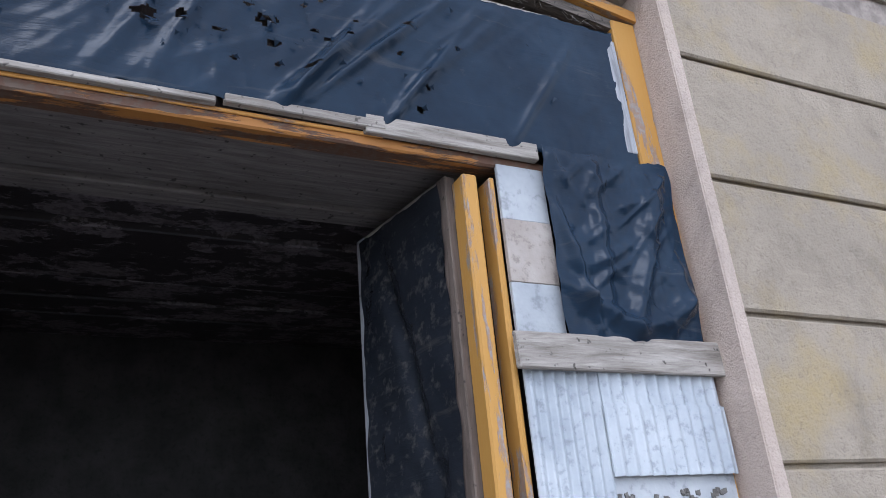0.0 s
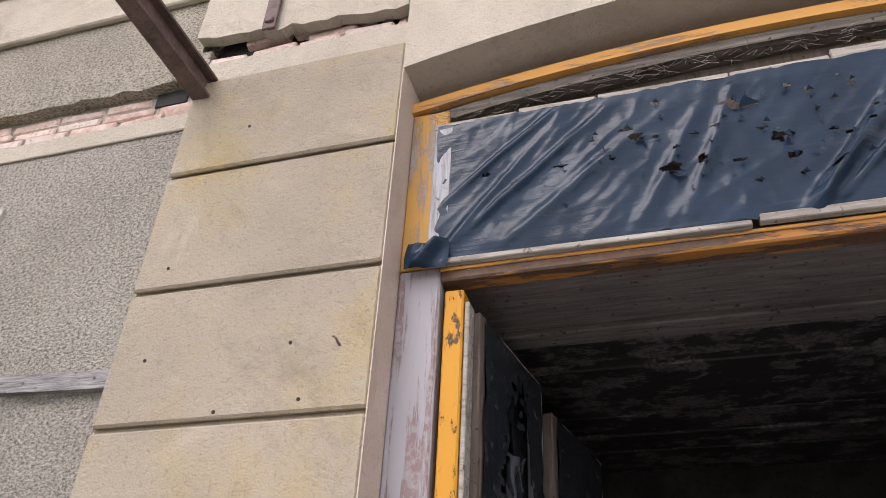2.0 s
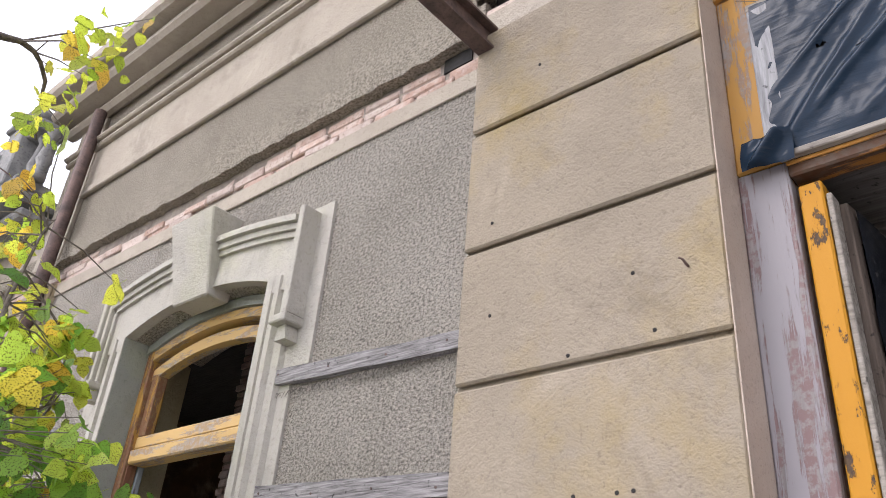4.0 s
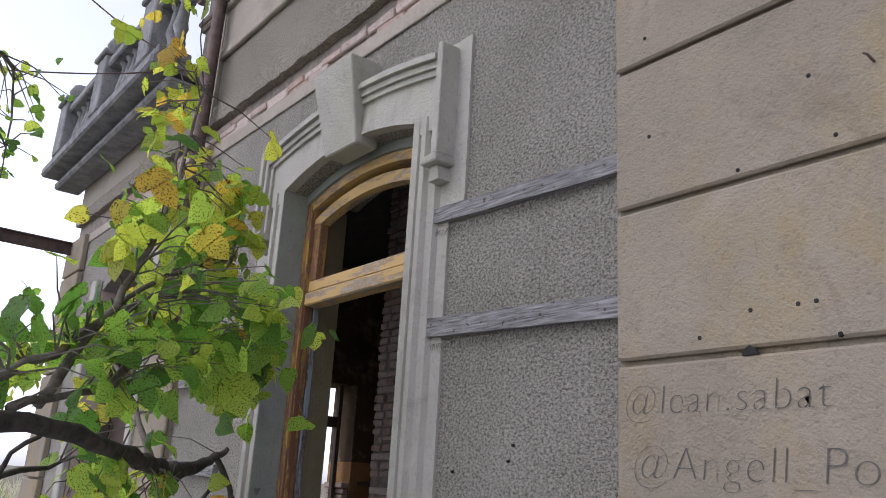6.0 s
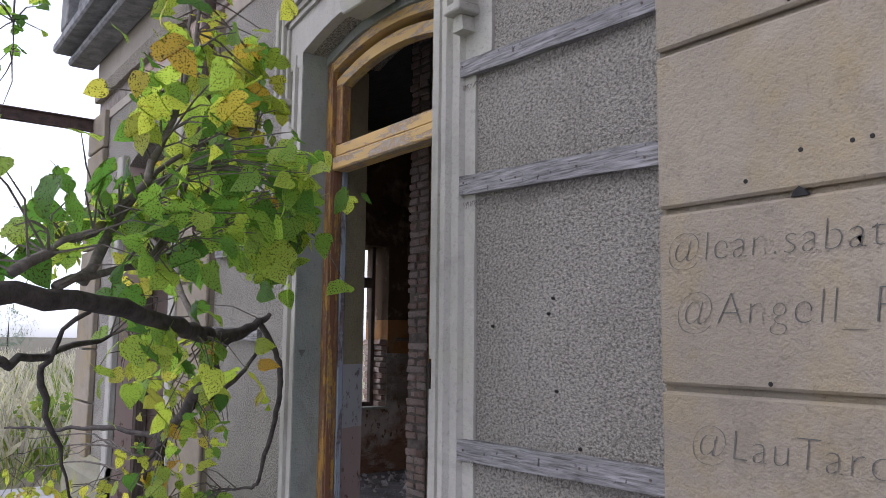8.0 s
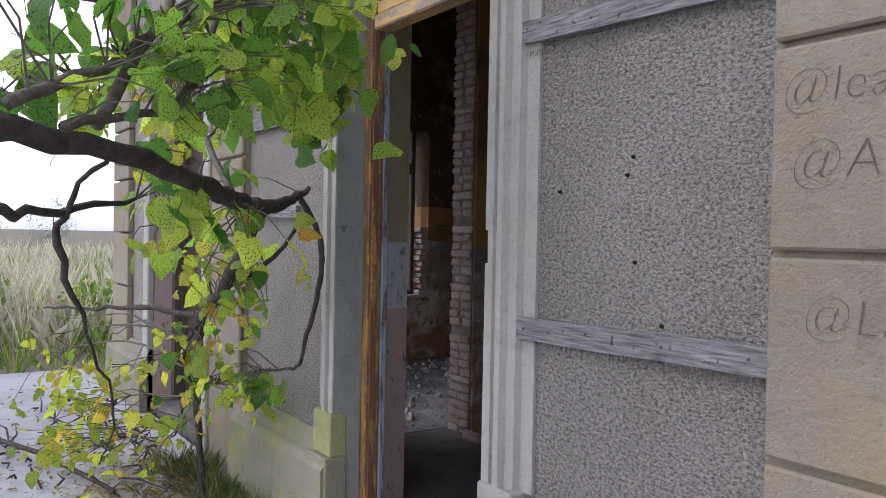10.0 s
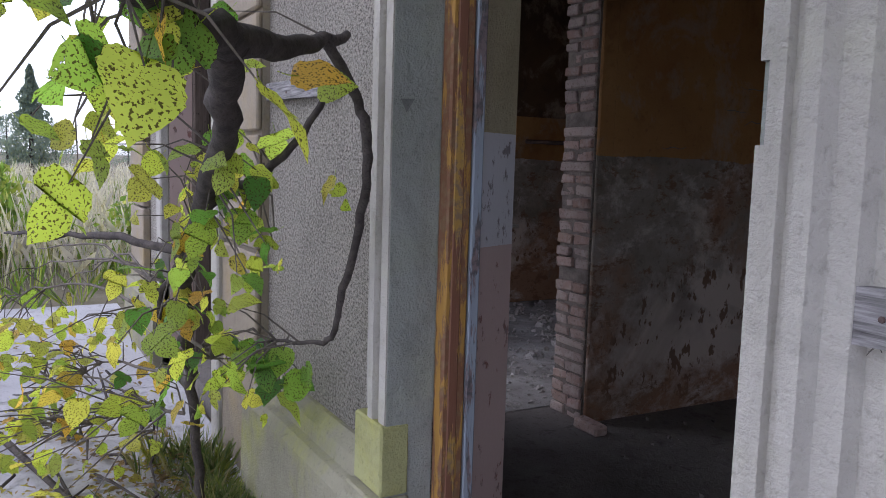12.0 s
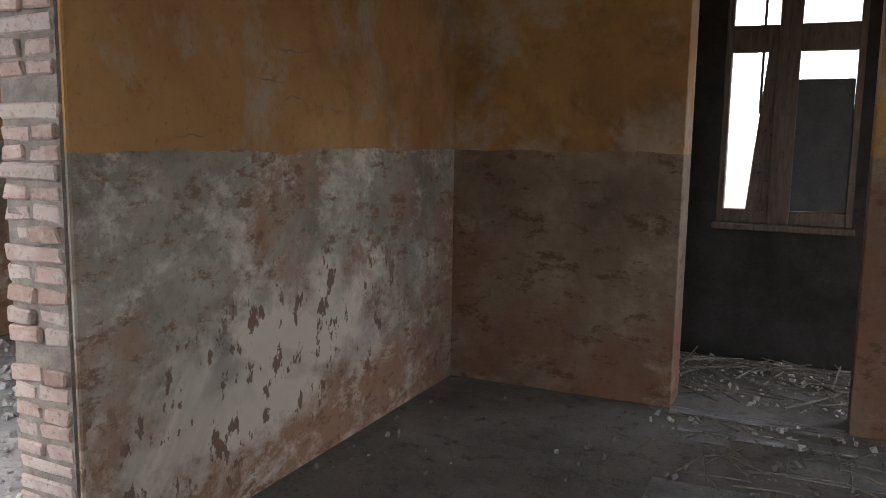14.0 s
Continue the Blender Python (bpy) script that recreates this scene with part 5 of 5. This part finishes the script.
tagged(boxed("brick_lump", (-3.40, -3.22, 1.50, 1.58, 0.001, 0.06), BRICK, bevel=0.012, wobble=0.008), "loose broken brick lying beside the wall end", "brick")
pl = rubble("plaster_lump", [(-3.47, -3.39, 3.72, 3.80, 1, 0.14, 0.0)], "pale plaster lump on the floor near the wall", TRIM)
bm = bmesh.new()
for i in range(90):
    a = random.uniform(0, 3.14)
    c = Vector((random.uniform(-2.6, -1.1), random.uniform(4.55, 5.4), 0.02 + random.uniform(0, 0.03)))
    d = Vector((math.cos(a), math.sin(a), random.uniform(-0.05, 0.05))) * random.uniform(0.08, 0.32)
    add_tube(bm, [c - d, c + d], [0.006, 0.005], 5)
for i in range(46):
    a = random.uniform(0, 3.14)
    c = Vector((random.uniform(-2.2, -0.9), random.uniform(3.0, 4.15), 0.012))
    d = Vector((math.cos(a), math.sin(a), 0)) * random.uniform(0.04, 0.2)
    add_tube(bm, [c - d, c + Vector((0, 0, 0.006)), c + d], [0.004, 0.004, 0.003], 5)
tagged(part("sticks", bm, TWIG), "dry sticks littering the passage floor", "sticks", kind="stuff")

# ---- the tree ----
random.seed(8)
TREE = thing("tree", "broad-leaved tree with a dark crooked limb reaching to the wall", "tree")
GROWTH = []


def limb(pts, radii, seg=9, steps=5, wob=0.012, name="limb", material=None):
    p, r = bent(pts, radii, steps, wob)
    GROWTH.append(p)
    bm = bmesh.new()
    add_tube(bm, p, r, seg)
    return part(name, bm, material or BARK, TREE, smooth=True)


limb([(0.35, -3.6, -0.15), (0.30, -3.5, 0.7), (0.2, -3.2, 1.35), (0.05, -2.5, 1.62)], [0.16, 0.13, 0.11, 0.085], 12, name="trunk")
limb([(0.05, -2.5, 1.62), (-0.32, -1.95, 1.60), (-0.716, -1.49, 1.605), (-1.132, -1.10, 1.572), (-1.55, -0.80, 1.53), (-1.905, -0.582, 1.512), (-2.2, -0.34, 1.56), (-2.457, -0.115, 1.64)], [0.05, 0.034, 0.028, 0.028, 0.032, 0.036, 0.024, 0.012])
limb([(-1.905, -0.582, 1.512), (-2.1, -0.54, 1.44), (-2.36, -0.49, 1.30), (-2.7, -0.46, 1.12), (-3.08, -0.435, 0.97), (-3.28, -0.39, 0.74), (-3.48, -0.34, 0.50), (-3.46, -0.32, 0.2), (-3.40, -0.30, -0.12)], [0.04, 0.034, 0.032, 0.03, 0.03, 0.026, 0.024, 0.02, 0.02])
limb([(-2.33, -0.23, 1.60), (-2.30, -0.15, 1.46), (-2.283, -0.126, 1.33), (-2.33, -0.12, 1.12), (-2.45, -0.125, 0.90), (-2.52, -0.125, 0.771), (-2.62, -0.16, 0.74), (-2.85, -0.22, 0.70)], [0.016, 0.015, 0.014, 0.013, 0.011, 0.009, 0.007, 0.004], 8, 6, 0.005, name="branch")
limb([(-2.62, -0.47, 1.16), (-2.55, -0.36, 1.22), (-2.42, -0.25, 1.36), (-2.35, -0.19, 1.52)], [0.018, 0.014, 0.011, 0.008], 7, name="branch")
limb([(-3.08, -0.435, 0.97), (-3.6, -0.62, 0.98), (-4.2, -0.8, 0.93), (-4.9, -0.95, 0.88)], [0.02, 0.015, 0.011, 0.006], 6, name="branch")
limb([(-3.08, -0.435, 0.97), (-3.15, -0.5, 0.78), (-3.2, -0.46, 0.55), (-3.3, -0.5, 0.3)], [0.014, 0.011, 0.008, 0.005], 6, name="branch")
limb([(-0.9, -1.32, 1.62), (-1.0, -1.40, 1.5), (-1.03, -1.43, 1.38), (-1.1, -1.35, 1.15), (-1.5, -1.2, 0.85), (-2.2, -1.1, 0.5)], [0.007, 0.007, 0.010, 0.005, 0.004, 0.003], 6, name="branch")
limb([(-0.6, -1.62, 1.45), (-1.0, -1.43, 1.46), (-1.45, -1.15, 1.52)], [0.012, 0.011, 0.006], 6, name="branch")
limb([(-0.85, -1.38, 1.66), (-1.05, -1.2, 1.95), (-1.2, -1.05, 2.25), (-1.3, -0.95, 2.6), (-1.35, -0.9, 2.95)], [0.017, 0.014, 0.011, 0.008, 0.004], 7, name="shoot", material=TWIG)
limb([(-0.62, -1.58, 1.66), (-0.95, -1.3, 1.85), (-1.2, -1.05, 2.1), (-1.5, -0.75, 2.3), (-1.8, -0.5, 2.45)], [0.015, 0.012, 0.009, 0.007, 0.004], 7, name="shoot", material=TWIG)
limb([(-0.75, -1.46, 1.64), (-1.1, -1.1, 1.76), (-1.4, -0.8, 1.92), (-1.65, -0.55, 2.05), (-1.75, -0.42, 2.1)], [0.013, 0.010, 0.008, 0.006, 0.003], 7, name="shoot", material=TWIG)
limb([(-1.0, -1.2, 1.9), (-1.4, -0.85, 2.2), (-1.62, -0.55, 2.2), (-1.55, -0.42, 2.0)], [0.012, 0.009, 0.006, 0.003], 6, name="shoot", material=TWIG)
limb([(0.2, -2.9, 1.55), (-0.4, -2.2, 2.4), (-1.0, -1.5, 3.3), (-1.5, -1.1, 3.7), (-1.9, -0.9, 3.6)], [0.05, 0.03, 0.018, 0.01, 0.004], 7, name="shoot", material=TWIG)
limb([(-0.4, -2.2, 2.4), (-1.6, -1.7, 3.0), (-2.6, -1.4, 3.3), (-2.7, -1.35, 2.8)], [0.022, 0.014, 0.007, 0.003], 6, name="shoot", material=TWIG)
limb([(-1.0, -1.15, 1.75), (-1.5, -0.9, 2.1), (-1.85, -0.78, 2.6), (-2.05, -0.75, 3.05), (-2.15, -0.75, 3.4)], [0.016, 0.013, 0.010, 0.007, 0.003], 6, name="shoot", material=TWIG)
limb([(-1.5, -0.83, 1.56), (-2.1, -0.8, 1.9), (-2.6, -0.78, 2.1), (-3.2, -0.84, 2.2), (-3.9, -0.92, 2.25)], [0.014, 0.011, 0.008, 0.006, 0.003], 6, name="shoot", material=TWIG)
limb([(-2.1, -0.8, 1.9), (-2.5, -0.76, 1.75), (-2.75, -0.75, 1.45)], [0.009, 0.006, 0.003], 6, name="shoot", material=TWIG)
for a in range(9):
    x0 = random.uniform(-3.9, -3.0)
    p = Vector((x0, random.uniform(-0.55, -0.35), random.uniform(0.25, 0.9)))
    e = p + Vector((random.uniform(-1.5, -0.3), random.uniform(-0.5, 0.0), random.uniform(-0.35, 0.15)))
    limb([p, (p + e) / 2 + Vector((0, 0, 0.08)), e], [0.007, 0.005, 0.002], 5, 4, 0.02, "branch", TWIG)


WHOLE = ((0, 0), (0.10, -0.11), (0.24, -0.13), (0.39, -0.04), (0.47, 0.13), (0.48, 0.34), (0.41, 0.56), (0.27, 0.78), (0.10, 0.97), (0, 1.08))
LOBED = ((0, 0), (0.12, -0.10), (0.30, -0.12), (0.46, 0.02), (0.54, 0.22), (0.52, 0.38), (0.25, 0.37), (0.34, 0.56), (0.33, 0.74), (0.20, 0.92), (0, 1.10))


def leaf_mesh(name, size, outline, curl):
    """A toothed leaf folded along its rib, drooping at the tip, with the stalk at the origin."""
    bm = bmesh.new()
    edge = []
    for (xa, ya), (xb, yb) in zip(outline, outline[1:]):
        edge += [(xa, ya), ((xa * 0.55 + xb * 0.45) * 1.07 + 0.012, ya * 0.55 + yb * 0.45 - 0.035)]
    edge.append(outline[-1])
    shape = lambda x, y: 0.22 * x - 0.30 * x * x + 0.035 * math.sin(11 * y + 5 * x) * x * 2 - curl * max(0, y - 0.25) ** 2
    n = len(edge)
    rib = [bm.verts.new((0, y, shape(0, y))) for _, y in edge]
    for s in (1, -1):
        mid = [bm.verts.new((s * x * 0.55, y, shape(x * 0.55, y) + 0.012 * (i % 2))) if 0 < i < n - 1 else rib[i] for i, (x, y) in enumerate(edge)]
        rim = [bm.verts.new((s * x, y, shape(x, y))) if 0 < i < n - 1 else rib[i] for i, (x, y) in enumerate(edge)]
        for i in range(n - 1):
            for p, q in ((rib, mid), (mid, rim)):
                f = []
                for v in (p[i], p[i + 1], q[i + 1], q[i]):
                    if v not in f:
                        f.append(v)
                if len(f) > 2:
                    bm.faces.new(f if s < 0 else f[::-1])
    add_tube(bm, [(0, 0, 0), (0, -0.22, 0.05), (0, -0.42, 0.16)], [0.012, 0.010, 0.010], 4)
    for v in bm.verts:
        v.co *= size
    me = bpy.data.meshes.new(name)
    bm.to_mesh(me)
    bm.free()
    for p in me.polygons:
        p.use_smooth = True
    return me


LM = [leaf_mesh("leaf", 0.098, WHOLE, 0.3), leaf_mesh("leaf", 0.105, LOBED, 0.25), leaf_mesh("leaf", 0.075, LOBED, 0.45), leaf_mesh("leaf", 0.08, WHOLE, 0.6)]
for me in LM:
    me.materials.append(LEAF)
LMY = [leaf_mesh("leaf", 0.095, WHOLE, 0.4), leaf_mesh("leaf", 0.105, LOBED, 0.3), leaf_mesh("leaf", 0.068, LOBED, 0.6), leaf_mesh("leaf", 0.06, WHOLE, 0.5)]
for me in LMY:
    me.materials.append(LEAF_YELLOW)
TW = bmesh.new()


def cluster(c, r, n, meshes, scale=1.0, twig=0.6):
    c, r = Vector(c), Vector(r)
    for i in range(round(n * (1.45 if meshes is not LMY else 1.1))):
        d = Vector([random.gauss(0, 0.5) for _ in range(3)])
        p = c + Vector((d.x * r.x, d.y * r.y, d.z * r.z))
        if p.y > -0.06 and p.x > -7:
            p.y = -0.06 - random.uniform(0, 0.1)
        if p.x > -1.15 and p.z < 1.66 and p.y > -1.6:
            p.z += 0.45
        ob = new("leaf", random.choice(meshes))
        s = scale * random.uniform(0.65, 1.15)
        ob.matrix_world = Matrix.Translation(p) @ Euler((radians(random.gauss(-48, 34)), radians(random.gauss(0, 34)), random.uniform(0, 6.28))).to_matrix().to_4x4() @ Matrix.Diagonal((s, s, s, 1))
        ob.parent = TREE
        if random.random() < twig:
            q = min((q for L in GROWTH for q in L), key=lambda q: (q - p).length)
            if (q - p).length < 0.7:
                m = (p + q) / 2 + Vector((random.uniform(-0.03, 0.03), random.uniform(-0.03, 0.03), 0.03))
                add_tube(TW, [q, m, p], [0.004, 0.003, 0.0015], 4)


cluster((-1.50, -0.55, 2.05), (0.36, 0.26, 0.26), 40, LM)
cluster((-1.62, -0.45, 1.92), (0.16, 0.12, 0.16), 22, LM)
cluster((-1.25, -0.85, 1.98), (0.32, 0.25, 0.24), 36, LM)
cluster((-1.0, -1.15, 1.85), (0.28, 0.25, 0.20), 34, LM)
cluster((-0.8, -1.45, 1.80), (0.25, 0.25, 0.22), 20, LM)
cluster((-1.25, -1.0, 2.45), (0.24, 0.2, 0.35), 24, LM[1:] + LMY)
cluster((-1.7, -0.6, 2.5), (0.25, 0.2, 0.3), 20, LM[1:] + LMY)
cluster((-1.9, -0.5, 2.25), (0.27, 0.15, 0.30), 28, LM + LMY)
cluster((-1.1, -1.1, 2.2), (0.32, 0.2, 0.27), 28, LM + LMY)
cluster((-1.2, -1.05, 1.52), (0.28, 0.2, 0.14), 22, LM)
cluster((-1.6, -0.85, 1.42), (0.25, 0.2, 0.16), 16, LM + LMY)
cluster((-2.55, -0.42, 1.25), (0.36, 0.15, 0.28), 26, LMY + LM, 0.82)
cluster((-3.15, -0.45, 0.75), (0.42, 0.2, 0.35), 30, LMY + LM, 0.82)
cluster((-2.75, -0.42, 1.05), (0.40, 0.16, 0.34), 30, LMY, 0.82)
cluster((-3.0, -0.40, 0.70), (0.45, 0.2, 0.35), 28, LMY, 0.82)
cluster((-3.0, -0.2, 0.62), (0.35, 0.1, 0.14), 18, LM)
cluster((-4.1, -0.78, 0.45), (0.8, 0.35, 0.26), 90, LMY, 0.85)
cluster((-3.7, -0.9, 0.22), (0.7, 0.4, 0.16), 70, LMY, 0.8)
cluster((-2.3, -0.2, 1.22), (0.07, 0.03, 0.05), 4, LMY, 0.7, 0.0)
cluster((-2.6, -1.4, 3.1), (0.4, 0.2, 0.4), 40, LM, 0.6)
cluster((-1.65, -1.0, 3.6), (0.4, 0.15, 0.16), 28, LMY, 0.85, 0.15)
cluster((-1.1, -1.0, 3.68), (0.32, 0.1, 0.13), 26, LMY, 0.8, 0.15)
cluster((-1.88, -0.77, 2.72), (0.20, 0.10, 0.18), 18, LMY)
cluster((-2.08, -0.75, 3.2), (0.22, 0.10, 0.16), 16, LMY)
cluster((-1.38, -0.72, 2.60), (0.18, 0.10, 0.16), 14, LMY)
cluster((-1.55, -0.74, 2.38), (0.22, 0.12, 0.16), 24, LM + LMY)
cluster((-2.1, -0.78, 2.25), (0.38, 0.12, 0.2), 22, LMY + LM)
cluster((-2.65, -0.78, 2.12), (0.35, 0.12, 0.16), 20, LMY)
cluster((-2.6, -0.76, 1.78), (0.35, 0.14, 0.18), 18, LMY)
cluster((-2.6, -0.74, 1.42), (0.35, 0.14, 0.2), 20, LMY)
cluster((-3.6, -0.9, 2.12), (0.5, 0.14, 0.28), 44, LMY + LM)
cluster((-0.98, -0.76, 2.05), (0.14, 0.10, 0.12), 14, LM)
cluster((-1.4, -1.0, 3.0), (0.2, 0.15, 0.25), 16, LMY, 0.9)
tagged(part("fine_twig", TW, TWIG, TREE), kind="stuff")

# fallen twigs and leaves, weeds
bm = bmesh.new()
random.seed(17)
for i in range(170):
    p = Vector((random.uniform(-6.5, -2.6), random.uniform(-2.6, -0.25), -0.085))
    a = random.uniform(-0.7, 0.7) + (3.14 if random.random() < 0.3 else 0)
    L = random.uniform(0.15, 0.6)
    q = p + Vector((math.cos(a) * L, math.sin(a) * L * 0.6, random.uniform(0, 0.05)))
    add_tube(bm, [p, (p + q) / 2 + Vector((0, random.uniform(-0.05, 0.05), random.uniform(0, 0.05))), q], [0.008, 0.007, 0.003], 5)
add_tube(bm, [(-6.2, -1.6, -0.07), (-5.2, -1.35, 0.02), (-4.4, -1.0, 0.0), (-3.6, -0.75, -0.05)], [0.01, 0.015, 0.018, 0.012], 6)
tagged(part("fallen_twigs", bm, BARK), "dry fallen twigs and branches on the pavement", "twigs", kind="stuff")
bm = bmesh.new()
for i in range(1700):
    near = random.random() < 0.55
    p = Vector((random.uniform(-7.5, -2.0) if not near else random.gauss(-3.6, 0.7), random.uniform(-3.0, -0.2) if not near else -0.25 - abs(random.gauss(0, 0.45)), -0.085 + random.uniform(0, 0.02)))
    s = random.uniform(0.010, 0.034)
    m = Matrix.Translation(p) @ Euler((random.uniform(-0.5, 0.5), random.uniform(-0.5, 0.5), random.uniform(0, 6.28))).to_matrix().to_4x4()
    k = [bm.verts.new(m @ Vector(v) * 1.0) for v in ((-s, 0, 0), (0, -s * 0.5, s * 0.2), (s, 0, 0), (0, s * 0.5, s * 0.25))]
    bm.faces.new(k)
tagged(part("fallen_leaves", bm, DEADLEAF), "dry leaf litter on the pavement", "leaves", kind="stuff")


def tuft(bm, p, h, n, spread, fine=1.0):
    for i in range(n):
        a = random.uniform(0, 6.28)
        o = Vector((math.cos(a), math.sin(a), 0))
        b = p + o * random.uniform(0, spread * 0.4)
        w = o.cross(Vector((0, 0, 1))) * random.uniform(0.002, 0.006) * fine
        t = b + o * random.uniform(0.1, 1) * spread + Vector((0, 0, h * random.uniform(0.5, 1)))
        mid = b * 0.5 + t * 0.5 + Vector((0, 0, h * 0.12))
        k = [bm.verts.new(v) for v in (b - w, b + w, mid + w, t, mid - w)]
        bm.faces.new(k)


def bush(bm, c, r, n, size):
    for i in range(n):
        d = Vector([random.gauss(0, 1) for _ in range(3)]).normalized() * random.uniform(0.55, 1.0)
        p = Vector(c) + Vector((d.x * r[0], d.y * r[1], d.z * r[2]))
        p += Vector([noise.noise(p * 2.3 + Vector((k * 9, 0, 0))) * r[0] * 0.4 for k in range(3)])
        m = Matrix.Translation(p) @ Euler([random.uniform(0, 6.28) for _ in range(3)]).to_matrix().to_4x4()
        s = size * random.uniform(0.5, 1.2)
        bm.faces.new([bm.verts.new(m @ Vector(v)) for v in ((-s, 0, 0), (0, -s * 0.45, 0), (s, 0, s * 0.2), (0, s * 0.45, 0))])


bm = bmesh.new()
random.seed(31)
for i in range(290):
    x = random.uniform(-4.1, -2.35)
    tuft(bm, Vector((x, -0.13 - abs(random.gauss(0, 0.16)), -0.11)), random.uniform(0.03, 0.12) + 0.12 * (random.random() < 0.2), 14, 0.09, 0.15)
tagged(part("weeds", bm, WEED_DRY), "green weeds and grass growing along the wall foot", "weeds", kind="stuff")
bm = bmesh.new()
for i in range(520):
    x = -8.4 - random.random() ** 1.5 * 22
    tuft(bm, Vector((x, random.uniform(-9 + x * 0.2, 6 - x * 0.25), -0.16)), random.uniform(0.25, 0.75) * (1 + min(1, (-8.4 - x) / 14)), 9, 0.25)
tagged(part("green_weeds", bm, WEED), "tall green weeds beyond the pavement", "weeds", kind="stuff")
bm = bmesh.new()
for i in range(4200):
    x = -9.6 - random.random() ** 1.5 * 45
    tuft(bm, Vector((x, random.uniform(-12 + x * 0.5, 8 - x * 0.5), -0.16)), random.uniform(0.6, 1.25), 9, 0.45, 0.5)
tagged(part("dry_weeds", bm, STRAW), "field of tall grey dry weeds", "weeds", kind="stuff")
for c, r, n in (((-11.5, -1.4, 0.35), (1.3, 0.9, 0.75), 2600), ((-10.2, -2.6, 0.3), (1.0, 1.1, 0.6), 1800), ((-10.6, 0.6, 0.15), (1.1, 0.7, 0.5), 1400), ((-12, -4.2, 0.4), (1.4, 1.4, 0.9), 1800)):
    bm = bmesh.new()
    bush(bm, c, r, n, 0.07)
    tagged(part("bush", bm, WEED), "leafy green bush at the edge of the field", "bush", "bushes in the field")


def far_tree(x, y, h, r, n, conic, label):
    t = thing("distant_tree", label, "tree")
    bm = bmesh.new()
    add_tube(bm, [(x, y, -0.16), (x, y, h * 0.9)], [h * 0.03, h * 0.006], 7)
    part("trunk", bm, BARK, t)
    bm = bmesh.new()
    for i in range(n):
        u = random.random() ** 1.2
        z = h * (0.12 + 0.88 * u)
        layer = 0.75 + 0.25 * math.sin(z * 9 / h * 3)
        rr = r * ((1 - u) * layer + 0.05 if conic else math.sqrt(max(0.02, 1 - (2 * u - 1) ** 2)))
        a, q = random.uniform(0, 6.28), math.sqrt(random.random())
        p = Vector((x + math.cos(a) * rr * q, y + math.sin(a) * rr * q, z - (q * r * 0.15 if conic else 0)))
        p += Vector([noise.noise(p * 0.8 + Vector((0, 0, k * 7.0))) * r * (0.25 * (1 - u) if conic else 0.7) for k in range(3)])
        s = h * 0.02 * random.uniform(0.5, 1.3)
        m = Matrix.Translation(p) @ Euler([random.uniform(0, 6.28) for _ in range(3)]).to_matrix().to_4x4()
        bm.faces.new([bm.verts.new(m @ Vector(v)) for v in ((-s, 0, 0), (0, -s * 0.5, 0), (s, 0, 0), (0, s * 0.5, 0))])
    part("crown", bm, HAZED_GREEN, t)


far_tree(-60, 1.0, 7.0, 2.4, 5200, True, "tall dark conifer beyond the field")
far_tree(-62, -0.4, 3.6, 1.5, 3000, False, "rounded grey tree beyond the field")
far_tree(-63, 2.6, 3.4, 1.5, 3000, False, "rounded grey tree beyond the field")
far_tree(-75, 9.0, 3.4, 2.4, 2200, False, "rounded grey tree beyond the field")
far_tree(-80, -12, 3.2, 3.0, 2200, False, "rounded grey tree beyond the field")
st = thing("stone_post", "weathered round-headed stone post among the weeds", "post")
boxed("shaft", (-12.5, -12.2, 0.1, 0.4, -0.16, 0.15), UPPER, st, bevel=0.02)
bm = bmesh.new()
add_tube(bm, [(-12.35, 0.25, z) for z in (0.15, 0.18, 0.26, 0.35, 0.40)], [0.12, 0.17, 0.18, 0.13, 0.02], 12)
part("cap", bm, UPPER, st, smooth=True)
